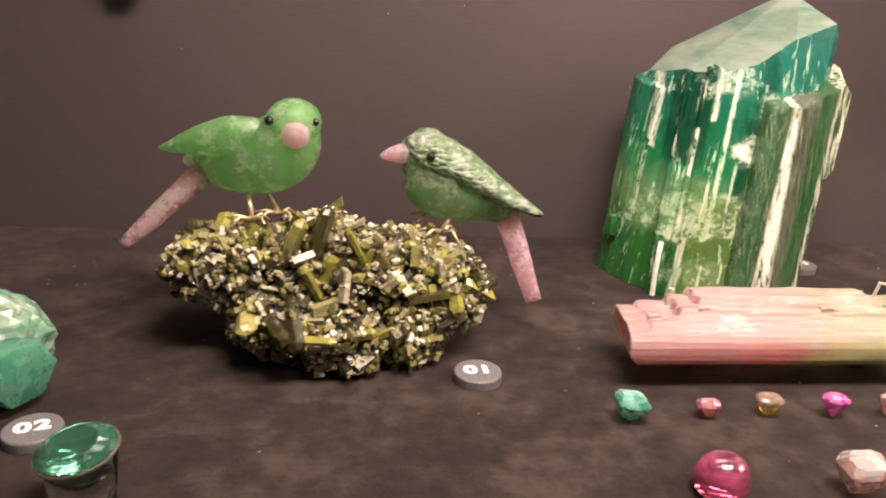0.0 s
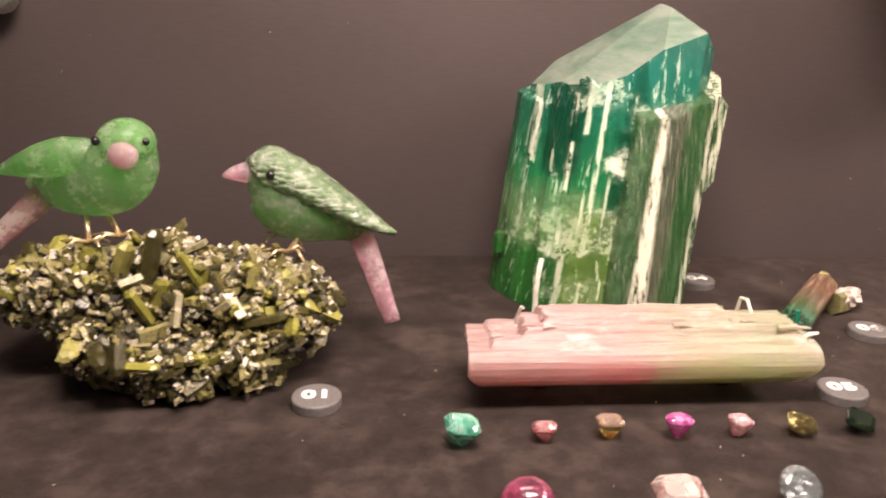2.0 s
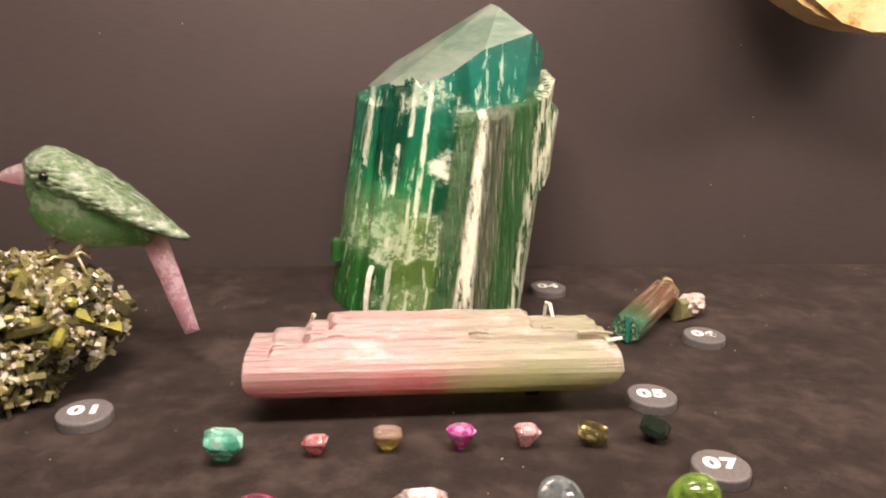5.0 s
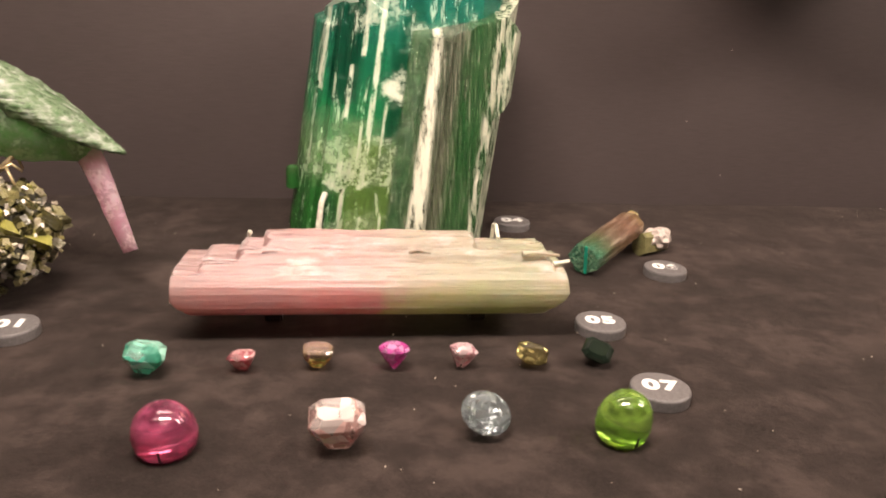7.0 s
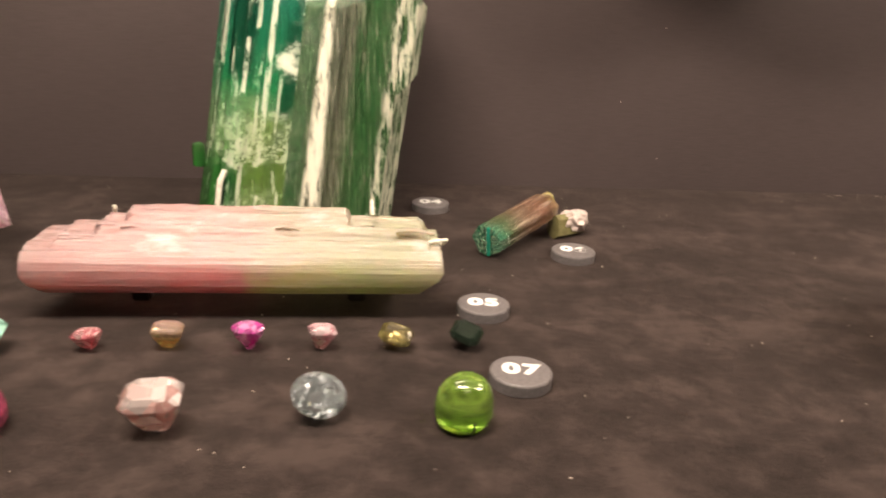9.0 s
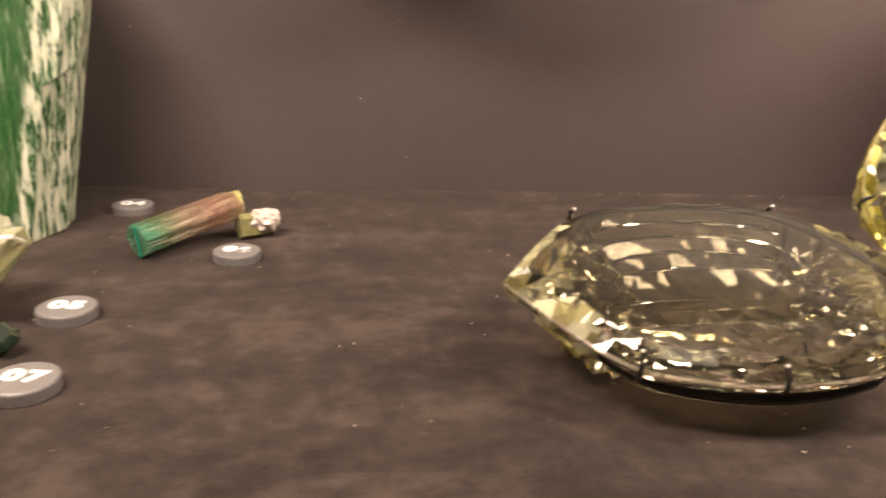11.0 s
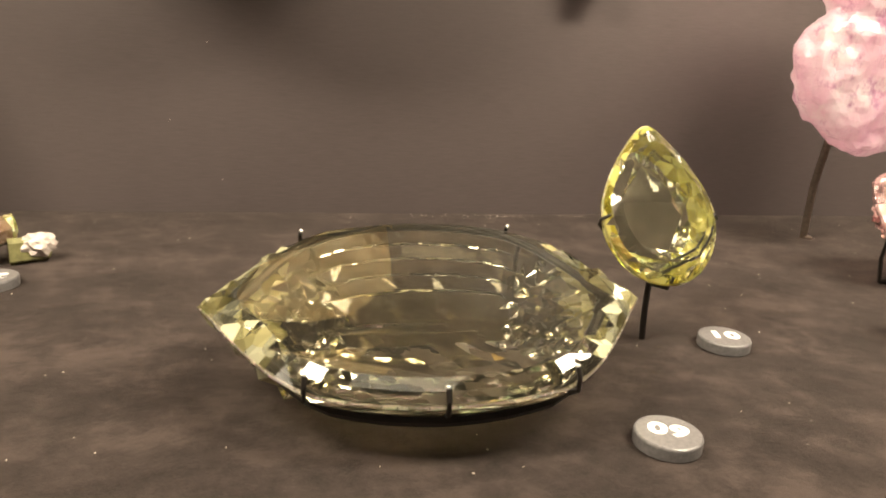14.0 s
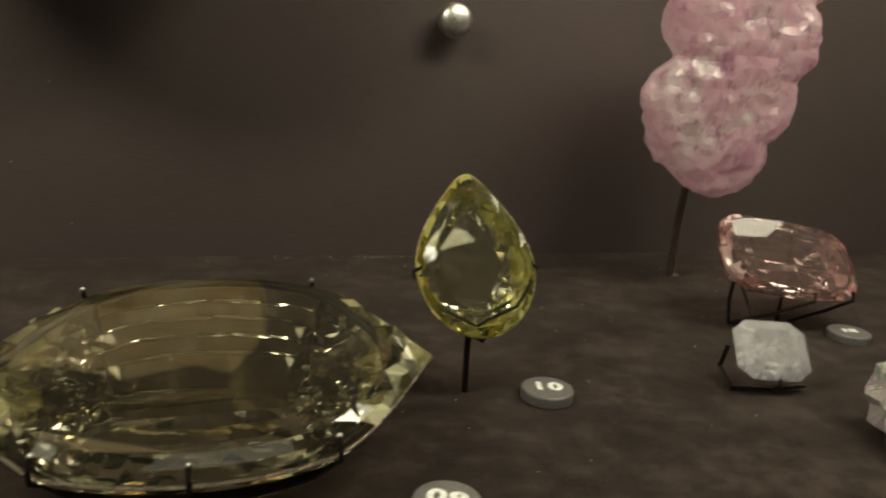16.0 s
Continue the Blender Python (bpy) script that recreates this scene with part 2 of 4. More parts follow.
def bar_mat():
    m = Mat("watermelon_crystal")
    x, z = m.axis(0), m.axis(2)
    wob = m.math("MULTIPLY", m.math("SUBTRACT", m.noise(26, (1, 1, 1), 6, 0.7), 0.5), 0.09)
    low = m.ramp(m.span(m.math("ADD", x, wob), -0.11, 0.11), (0.0, (0.80, 0.37, 0.35)), (0.3, (0.88, 0.36, 0.36)), (0.50, (0.80, 0.20, 0.23)),
                 (0.56, (0.60, 0.56, 0.18)), (0.75, (0.54, 0.64, 0.16)), (1.0, (0.66, 0.68, 0.36)))
    high = m.ramp(m.span(m.math("ADD", x, wob), -0.11, 0.11), (0.0, (0.50, 0.35, 0.34)), (0.35, (0.62, 0.41, 0.40)), (0.6, (0.52, 0.45, 0.36)), (1.0, (0.48, 0.50, 0.33)))
    col = m.mix(m.span(m.math("ADD", z, m.math("MULTIPLY", m.math("SUBTRACT", m.noise(26, (0.5, 1, 1), 5), 0.5), 0.03)), 0.018, 0.036), low, high)
    streak = m.noise(16, (0.5, 16, 16), 6, 0.7)
    crust = m.math("MULTIPLY", m.span(m.noise(45, (0.4, 1, 1), 6, 0.7), 0.55, 0.68), m.span(z, 0.028, 0.042))
    haze = m.span(m.noise(38, (0.45, 1, 1), 5, 0.7), 0.46, 0.66, 0, 0.42)
    col = m.mix(haze, col, (0.70, 0.49, 0.47))
    col = m.mix(m.math("MAXIMUM", m.span(streak, 0.56, 0.70, 0, 0.38), m.math("MULTIPLY", crust, 0.8)), col, (0.90, 0.85, 0.80))
    m.out("Base_Color", col)
    m.val(Transmission_Weight=0.5, Roughness=0.16, IOR=1.6, Subsurface_Weight=0.9, Subsurface_Scale=0.008, Subsurface_Radius=(1.0, 0.8, 0.7))
    m.bump(m.math("ADD", streak, m.math("MULTIPLY", m.noise(60, (0.5, 1.5, 1.5), 5, 0.7), 0.6)), 0.5, 0.0022)
    return m.m


def rock_mat(name, stops, rough=0.35, clear=0.0, per="island"):
    m = Mat(name)
    r = m.island() if per == "island" else m.random()
    col = m.ramp(r, *stops)
    n = m.noise(140, detail=5, rough=0.7)
    m.out("Base_Color", m.mix(m.span(n, 0.3, 0.75), col, m.mix(0.6, col, (0.015, 0.013, 0.006))))
    m.out("Roughness", m.span(n, 0.3, 0.7, rough * 0.6, min(1, rough * 1.5)))
    m.val(Transmission_Weight=clear, IOR=1.6)
    m.bump(m.noise(320, (1, 1, 0.12) if per == "object" else (1, 1, 1), detail=5), 0.7 if per == "object" else 0.4, 0.0012)
    return m.m


def feather_mat():
    m = Mat("carved_feathers")
    turn = (0, 0.6, 0)
    v = m.t.nodes.new("ShaderNodeTexVoronoi")
    mp = m.t.nodes.new("ShaderNodeMapping")
    mp.inputs["Scale"].default_value = (150, 260, 330)
    mp.inputs["Rotation"].default_value = turn
    m.link(m.coord.outputs["Object"], mp.inputs[0])
    m.link(mp.outputs[0], v.inputs["Vector"])
    v.inputs["Scale"].default_value = 1
    d = v.outputs["Distance"]
    n = m.noise(90, detail=6, rough=0.7)
    streak = m.noise(70, (0.8, 2, 3.2), 6, 0.75, turn)
    f = m.math("ADD", m.math("MULTIPLY", d, 0.12), m.math("ADD", m.math("MULTIPLY", streak, 0.6), m.math("MULTIPLY", n, 0.35)))
    m.out("Base_Color", m.ramp(f, (0.44, (0.10, 0.19, 0.08)), (0.54, (0.25, 0.34, 0.21)), (0.66, (0.58, 0.62, 0.54))))
    m.val(Transmission_Weight=0.45, Roughness=0.18, IOR=1.5)
    m.bump(m.math("SUBTRACT", n, d), 0.9, 0.0022)
    return m.m


SUEDE, WALL = suede(), wall_paint()
GREEN_CRYSTAL, GREY_COLUMN, BAR = green_crystal_mat(), grey_column_mat(), bar_mat()
BIRD_GREEN = frosted_mat("frosted_green", (0.31, 0.64, 0.26), (0.74, 0.86, 0.66), 0.62, 0.02, 1.0, 0.5)
BIRD_GREY = feather_mat()
BIRD_PINK = frosted_mat("carved_pink", (0.88, 0.50, 0.60), (0.96, 0.84, 0.86), 0.45, 0.02, 0.5, 0.5)
BIRD_MAUVE = frosted_mat("carved_mauve", (0.70, 0.42, 0.42), (0.90, 0.80, 0.77), 0.6, 0.02, 0.5, 0.35)
GOLD = plain("pale_gold", (0.70, 0.55, 0.34), 0.35, 0.8)
JET = plain("jet", (0.008, 0.008, 0.008), 0.08)
DARK_WIRE = plain("dark_wire", (0.018, 0.014, 0.012), 0.4, 0.6)
BRASS_WIRE = plain("dull_steel_wire", (0.30, 0.24, 0.2), 0.35, 0.9)
CHROME = plain("chrome", (0.80, 0.78, 0.75), 0.34, 1.0)
PRONG_WHITE = plain("white_prong", (0.66, 0.64, 0.54), 0.5)
DISC_GREY = plain("disc_grey", (0.13, 0.12, 0.12), 0.33, 0.0, 500)
LETTER = plain("white_letter", (0.82, 0.80, 0.78), 0.5)
CASE_PAINT = plain("case_paint", (0.16, 0.14, 0.13), 0.6, 0, 20)
CEIL_PAINT = plain("ceiling_paint", (0.75, 0.72, 0.68), 0.7, 0, 20)
ACRYLIC = gem_mat("clear_acrylic", (0.85, 0.87, 0.86), 1.0, 0.03, 1.49)
ROOM = plain("room_paint", (0.30, 0.28, 0.27), 0.8, 0, 5)
MATRIX = rock_mat("matrix_rock", ((0.0, (0.014, 0.012, 0.004)), (1.0, (0.022, 0.019, 0.008))), 0.9)
GRAIN = rock_mat("matrix_grains", ((0.0, (0.08, 0.07, 0.02)), (0.3, (0.22, 0.19, 0.07)), (0.55, (0.42, 0.37, 0.19)), (0.75, (0.62, 0.54, 0.42)), (1.0, (0.84, 0.77, 0.70))), 0.3)
PRISM = rock_mat("olive_prisms", ((0.0, (0.05, 0.045, 0.016)), (0.3, (0.12, 0.105, 0.035)), (0.55, (0.32, 0.31, 0.06)), (0.78, (0.52, 0.50, 0.11)), (0.92, (0.66, 0.62, 0.20)), (1.0, (0.72, 0.66, 0.42))), 0.2, 0.4, "object")
SHARD = rock_mat("olive_shards", ((0.0, (0.04, 0.036, 0.014)), (0.35, (0.12, 0.105, 0.035)), (0.6, (0.28, 0.25, 0.08)), (0.82, (0.44, 0.40, 0.18)), (1.0, (0.64, 0.58, 0.42))), 0.28, 0.35)
LINT = plain("lint", (0.42, 0.36, 0.31), 0.8)

# ---- mesh helpers ----


def mesh_of(name, bm, mats, smooth=False):
    bmesh.ops.recalc_face_normals(bm, faces=bm.faces[:])
    me = bpy.data.meshes.new(name)
    for f in bm.faces:
        f.smooth = smooth
    bm.to_mesh(me)
    bm.free()
    for m in (mats if isinstance(mats, (list, tuple)) else [mats]):
        me.materials.append(m)
    return me


def part(name, bm, material, parent=None, label="", smooth=False):
    ob = new(name, mesh_of(name, bm, material, smooth))
    ob.parent = parent
    return tagged(ob, label)


def thing(name, m, label, category, group="", kind=""):
    ob = new(name)
    ob.empty_display_size = 0.01
    ob.matrix_world = m
    return tagged(ob, label, category, group, kind)


def box_bm(size, at=(0, 0, 0), bevel=0.0):
    bm = bmesh.new()
    bmesh.ops.create_cube(bm, size=1, matrix=Matrix.Translation(at) @ Matrix.Diagonal((*size, 1)))
    if bevel:
        bmesh.ops.bevel(bm, geom=bm.edges[:], offset=bevel, segments=2, affect="EDGES")
    return bm


def tube(points, r, sides=8, bm=None, r_end=None):
    """A round wire along points."""
    bm = bm or bmesh.new()
    pts = [Vector(p) for p in points]
    rings = []
    for i, p in enumerate(pts):
        d = (pts[min(i + 1, len(pts) - 1)] - pts[max(i - 1, 0)]).normalized()
        u = d.orthogonal().normalized()
        if rings:
            u = (prev - d * prev.dot(d)).normalized()
        prev = u
        v = d.cross(u)
        rr = r + ((r_end if r_end is not None else r) - r) * i / max(1, len(pts) - 1)
        rings.append([bm.verts.new(p + (u * math.cos(a) + v * math.sin(a)) * rr) for a in (math.tau * k / sides for k in range(sides))])
    for a, b in zip(rings, rings[1:]):
        for k in range(sides):
            bm.faces.new((a[k], a[(k + 1) % sides], b[(k + 1) % sides], b[k]))
    bm.faces.new(rings[0][::-1])
    bm.faces.new(rings[-1])
    return bm


def rings_bm(rings, bm=None, cap=True, twist=0):
    """Joins rings of equal length; quads are split so that each facet is flat."""
    bm = bm or bmesh.new()
    vs = [[bm.verts.new(p) for p in ring] for ring in rings]
    n = len(vs[0])
    for i, (a, b) in enumerate(zip(vs, vs[1:])):
        for k in range(n):
            l = (k + 1) % n
            if (i + k) % 2 or not twist:
                bm.faces.new((a[k], a[l], b[l], b[k])) if not twist else (bm.faces.new((a[k], a[l], b[k])), bm.faces.new((a[l], b[l], b[k])))
            else:
                bm.faces.new((a[k], a[l], b[l]))
                bm.faces.new((a[k], b[l], b[k]))
    if cap:
        bm.faces.new(vs[0][::-1])
        bm.faces.new(vs[-1])
    return bm


def outline(kind, n=24):
    """Unit outlines of cut stones, counter-clockwise."""
    out = []
    for k in range(n):
        a = math.tau * k / n
        c, s = math.cos(a), math.sin(a)
        p = (c, s)
        if kind == "cushion":
            e = 0.5
            p = (math.copysign(abs(c) ** e, c), math.copysign(abs(s) ** e, s))
        elif kind == "marquise":
            w = (1 - abs(c) ** 2.7) ** 0.84
            p = (c, math.copysign(w, s) if abs(s) > 1e-6 else 0.0)
        elif kind == "pear":
            w = c * (1 - max(0, s) ** 1.6 * 0.52)
            p = (w, s * (1.35 if s > 0 else 1.0))
        out.append(p)
    if kind == "pear":
        out = [(x, (y - 0.175) / 1.175) for x, y in out]
    if kind == "emerald":
        q = 0.62
        out = [(1, -q), (1, q), (q, 1), (-q, 1), (-1, q), (-1, -q), (-q, -1), (q, -1)]
    return out


def gem_bm(kind, a, b, crown, pavilion, table=0.6, steps=2, n=24, keel=0.0, step=False, jitter=0.0, low=0.06, curve=1.35):
    """A cut stone round its girdle plane z = 0: a crown up to the table and a stepped pavilion."""
    o = outline(kind, n)
    bm = bmesh.new()
    rings = []
    g = 0.03 * min(a, b)

    def ring(s, z, turn=0.0, sx=None):
        m = len(o)
        if turn:
            pts = [((o[k][0] + o[(k + 1) % m][0]) / 2 * 1.01, (o[k][1] + o[(k + 1) % m][1]) / 2 * 1.01) for k in range(m)]
        else:
            pts = o
        return [((sx if sx is not None else s) * x * a, s * y * b, z) for x, y in pts]

    brill = kind != "emerald" and not step
    for i in range(steps, 0, -1):
        s = low + (1 - low) * (1 - (i / steps) ** curve)
        sx = keel + (1 - keel) * s if keel else s
        rings.append(ring(s, -g - pavilion * (i / steps), brill and i % 2, sx))
    rings.append(ring(1, -g))
    rings.append(ring(1, g))
    mid = 0.5 * (1 + table) + 0.03
    rings.append(ring(mid, g + crown * 0.55, brill))
    rings.append(ring(table, g + crown))
    rnd = random.Random(n)
    if jitter:
        for i in [*range(len(rings) - 4), len(rings) - 2]:
            rings[i] = [(x, y, z * (1 + rnd.uniform(-jitter, jitter))) for x, y, z in rings[i]]
    return rings_bm(rings, bm, True, 1 if brill else 0)


def prism_bm(r, h, sides=6, tip=0.35, flat=1.0, jitter=0.15, seed=0, bm=None, m=None):
    """A crystal prism along z with a slanting end."""
    rnd = random.Random(seed)
    bm = bm or bmesh.new()
    m = m or Matrix()
    angs = [math.tau * (k + rnd.uniform(-jitter, jitter)) / sides for k in range(sides)]
    sl = rnd.uniform(0, math.tau)
    base = [(r * math.cos(a), r * flat * math.sin(a), 0) for a in angs]
    mid = [(x * 0.98, y * 0.98, h * (1 - tip * 0.4) + r * tip * math.cos(a - sl)) for (x, y, _), a in zip(base, angs)]
    top = [(x * 0.45, y * 0.45, h + r * tip * 0.4 * math.cos(a - sl)) for (x, y, _), a in zip(base, angs)]
    rings = [[m @ Vector(p) for p in ring] for ring in (base, mid, top)]
    return rings_bm(rings, bm)


def slab(points, thick):
    """A polygon in xz given a thickness along y."""
    return rings_bm([[(x, -thick / 2, z) for x, z in points], [(x, thick / 2, z) for x, z in points]])


# ---- the case ----
X0, X1, Y0 = -0.75, 1.75, 0.17


def structure(name, bm, mat, label, category):
    return tagged(part(name, bm, mat), label, category, kind="structure")


def display_floor():
    bm = bmesh.new()
    nx, ny = 200, 60
    vs = [[bm.verts.new((X0 + (X1 - X0) * i / nx, Y0 + (WALL_Y - Y0) * j / ny, 0)) for j in range(ny + 1)] for i in range(nx + 1)]
    for row in vs:
        for v in row:
            v.co.z = -0.0004 + 0.0007 * noise.noise(Vector((v.co.x * 14, v.co.y * 22, 3)))
    for i in range(nx):
        for j in range(ny):
            bm.faces.new((vs[i][j], vs[i + 1][j], vs[i + 1][j + 1], vs[i][j + 1]))
    for a, b in (((X0, Y0), (X1, Y0)),):
        q = [bm.verts.new((x, y, -0.04)) for x, y in (a, b)]
        bm.faces.new([row[0] for row in vs] + q[::-1])
    return bm


tagged(part("floor", display_floor(), SUEDE, smooth=True), "dark brown mottled suede covering the display shelf", "floor", kind="structure")
structure("wall_back", box_bm((X1 - X0, 0.02, CEIL_Z + 0.06), ((X0 + X1) / 2, WALL_Y + 0.012, CEIL_Z / 2 - 0.03)), WALL, "dark brown painted back wall of the display case", "wall")
structure("wall_left", box_bm((0.02, WALL_Y - Y0, CEIL_Z + 0.06), (X0 - 0.012, (WALL_Y + Y0) / 2, CEIL_Z / 2 - 0.03)), WALL, "dark painted end wall of the display case", "wall")
structure("wall_right", box_bm((0.02, WALL_Y - Y0, CEIL_Z + 0.06), (X1 + 0.012, (WALL_Y + Y0) / 2, CEIL_Z / 2 - 0.03)), WALL, "dark painted end wall of the display case", "wall")
structure("ceiling", box_bm((X1 - X0, WALL_Y - Y0, 0.02), ((X0 + X1) / 2, (WALL_Y + Y0) / 2, CEIL_Z + 0.012)), CEIL_PAINT, "grey painted lid of the display case", "ceiling")
structure("trim", box_bm((X1 - X0, 0.02, 0.10), ((X0 + X1) / 2, Y0 - 0.012, CEIL_Z - 0.02), 0.002), CASE_PAINT, "dark front rail above the glass opening", "trim")
structure("wall_front", box_bm((X1 - X0 + 0.1, 0.03, 1.0), ((X0 + X1) / 2, Y0 - 0.017, -0.505), 0.002), CASE_PAINT, "painted plinth below the display shelf", "wall")
structure("ground", box_bm((7, 5, 0.05), (0.5, -1.2, -1.03)), ROOM, "dark floor of the dim museum room", "floor")
structure("wall_south", box_bm((7, 0.1, 4), (0.5, -3.0, 0.9)), ROOM, "plain dark wall of the museum room", "wall")
structure("wall_east", box_bm((0.1, 4, 4), (4.0, -1.0, 0.9)), ROOM, "plain dark wall of the museum room", "wall")
structure("wall_west", box_bm((0.1, 4, 4), (-3.0, -1.0, 0.9)), ROOM, "plain dark wall of the museum room", "wall")
structure("ceiling_room", box_bm((7, 4, 0.1), (0.5, -1.0, 2.95)), ROOM, "plain dark ceiling of the museum room", "ceiling")

# ---- number discs ----


def disc(x, y, text, turn):
    ob = thing("number_disc", pose(x, y, 0, 0, 0, turn), "round dark grey number disc lying on the suede" if text is None else f"round dark grey disc with white number {text}", "number disc", "number discs")
    bm = bmesh.new()
    prof = [(0.0150, 0.0), (0.0150, 0.0048), (0.0147, 0.0056), (0.0140, 0.0060)]
    rings_bm([[(r * math.cos(math.tau * k / 48), r * math.sin(math.tau * k / 48), z) for k in range(48)] for r, z in prof], bm)
    part("body", bm, DISC_GREY, ob)
    if text is None:
        for i, sx in enumerate((-0.0032, 0.0012, 0.0045)):
            part("bar", box_bm((0.0026, 0.006, 0.0003), (sx, 0.001, 0.00615)), LETTER, ob, "white bar")
        return ob
    cu = bpy.data.curves.new("number", "FONT")
    cu.body, cu.size, cu.align_x, cu.align_y, cu.extrude, cu.offset, cu.space_character = text, 0.0130, "CENTER", "CENTER", 0.00015, 0.00055, 1.12
    tmp = bpy.data.objects.new("number_curve", cu)
    me = bpy.data.meshes.new_from_object(tmp)
    bpy.data.objects.remove(tmp)
    me.transform(Matrix.Translation((0, 0.0008, 0.00616)) @ Matrix.Diagonal((1.28, 1, 1, 1)))
    me.materials.clear()
    me.materials.append(LETTER)
    n = new("number", me)
    n.parent = ob
    tagged(n, "white bold numeral")
    return ob


for x, y, text, turn in ((0.0, 0.504, "01", 4), (-0.240, 0.441, "02", 20), (0.313, 0.703, "04", 0), (0.331, 0.508, "05", -4), (0.405, 0.597, "06", -8),
                         (0.339, 0.432, "07", -8), (0.7495, 0.383, "09", -24), (0.834, 0.480, "10", -12), (1.099, 0.543, None, -14)):
    disc(x, y, text, turn)

# ---- matrix rock with two birds ----


def blob(center, radius, rough, freq, seed, sub=4, bm=None):
    bm = bm or bmesh.new()
    made = bmesh.ops.create_icosphere(bm, subdivisions=sub, radius=1)["verts"]
    for v in made:
        d = v.co.normalized()
        k = 1 + rough * noise.fractal(d * freq + Vector((seed, seed * 1.7, 0)), 0.9, 2.1, 5)
        v.co = Vector([c + r * k * q for c, r, q in zip(center, radius, d)])
    return bm


def rock():
    ob = thing("matrix_specimen", pose(-0.094, 0.555, 0), "rough olive and grey mineral matrix bristling with green prisms", "mineral specimen")
    lumps = [((-0.070, 0.000, 0.056), (0.028, 0.030, 0.021)), ((-0.030, 0.005, 0.055), (0.045, 0.035, 0.022)), ((0.030, 0.005, 0.050), (0.045, 0.036, 0.022)), ((0.074, -0.002, 0.042), (0.026, 0.030, 0.023)),
             ((-0.030, -0.020, 0.030), (0.030, 0.028, 0.022)), ((0.008, -0.032, 0.020), (0.026, 0.024, 0.021)), ((0.052, -0.022, 0.020), (0.019, 0.022, 0.021)), ((-0.060, 0.008, 0.067), (0.018, 0.020, 0.007)),
             ((-0.004, 0.012, 0.073), (0.020, 0.016, 0.013)), ((0.050, 0.008, 0.065), (0.016, 0.016, 0.012))]
    verts = []
    for i, (c, r) in enumerate(lumps):
        bm = blob(c, r, 0.42, 3.4, i + 1, 4)
        bm.normal_update()
        verts.append([(v.co.copy(), v.normal.copy()) for v in bm.verts])
        part("lump", bm, MATRIX, ob, "dark brown matrix", True)
    rnd = random.Random(4)

    def inside(p):
        return any(sum(((p[i] - c[i]) / (r[i] * 0.93)) ** 2 for i in range(3)) < 1 for c, r in lumps)

    skins = [[(p, n) for p, n in group if not inside(p) and p.z > 0.004] for group in verts]
    sizes = [r[0] * r[1] + r[1] * r[2] + r[0] * r[2] for c, r in lumps]
    weight = [w * len(sk) / len(group) for w, sk, group in zip(sizes, skins, verts)]

    def pick():
        return rnd.choice(rnd.choices(skins, weight)[0])

    # fine grains
    unit = [Vector((x, y, z)) for x in (-1, 1) for y in (-1, 1) for z in (-1, 1)]
    quads = ((0, 1, 3, 2), (4, 6, 7, 5), (0, 4, 5, 1), (2, 3, 7, 6), (0, 2, 6, 4), (1, 5, 7, 3))
    vs, fs = [], []
    for k in range(11000):
        p, n = pick()
        s = rnd.choice((0.0005, 0.0006, 0.0008, 0.0011, 0.0017))
        q = Euler([rnd.uniform(0, 6.3) for _ in range(3)]).to_matrix()
        a, c = s * rnd.uniform(0.35, 1), s * rnd.uniform(0.5, 2.2)
        fs += [tuple(len(vs) + i for i in f) for f in quads]
        taper = rnd.uniform(0.5, 1)
        vs += [p + n * s * 0.3 + q @ Vector((u.x * s * (taper if u.z > 0 else 1), u.y * a, u.z * c)) for u in unit]
    me = bpy.data.meshes.new("grain")
    me.from_pydata(vs, [], fs)
    me.materials.append(GRAIN)
    g = new("grain", me)
    g.parent = ob
    tagged(g, "glittering grey and olive grains", kind="stuff")
    # small broken prisms between them
    vs, fs = [], []
    for k in range(1900):
        p, n = pick()
        side = n.cross(Vector((rnd.gauss(0, 1), rnd.gauss(0, 1), rnd.gauss(0, 1)))).normalized()
        d = (side + n * rnd.uniform(-0.3, 0.6)).normalized()
        q = d.to_track_quat("Z", "Y").to_matrix() @ Matrix.Rotation(rnd.uniform(0, 6), 3, "Z")
        s = 0.0007 * math.exp(rnd.uniform(0, 1.5))
        c, t = s * rnd.uniform(1.5, 3.6), rnd.uniform(0.7, 1)
        fs += [tuple(len(vs) + i for i in f) for f in quads]
        vs += [p + q @ Vector((u.x * s * (t if u.z > 0 else 1), u.y * s * 0.7, u.z * c + (u.x * s * 0.5 if u.z > 0 else 0))) for u in unit]
    me = bpy.data.meshes.new("shard")
    me.from_pydata(vs, [], fs)
    me.materials.append(SHARD)
    g = new("shard", me)
    g.parent = ob
    tagged(g, "broken olive prisms", kind="stuff")
    # prisms, some lying and some upright
    shapes = [mesh_of("prism", prism_bm(0.0026 + 0.0008 * (i % 4), (0.014, 0.021)[i // 4] + 0.002 * (i % 4), 6, 0.2, 0.7, 0.3, i), PRISM) for i in range(8)]
    for k in range(210):
        p, n = pick()
        while n.y > 0.5 and n.z < 0.3:
            p, n = pick()
        side = n.cross(Vector((rnd.gauss(0, 1), rnd.gauss(0, 1), rnd.gauss(0, 1)))).normalized()
        d = (side + n * rnd.uniform(-0.25, 0.40)).normalized()
        s = 0.45 * math.exp(rnd.uniform(0, 1.25))
        c = new("prism", rnd.choice(shapes))
        c.parent = ob
        rot = d.to_track_quat("Z", "Y").to_matrix().to_4x4() @ Matrix.Rotation(rnd.uniform(0, 6), 4, "Z")
        c.matrix_local = Matrix.Translation(p - d * 0.009 * s - n * 0.0045) @ rot @ Matrix.Diagonal((s, s, s, 1))
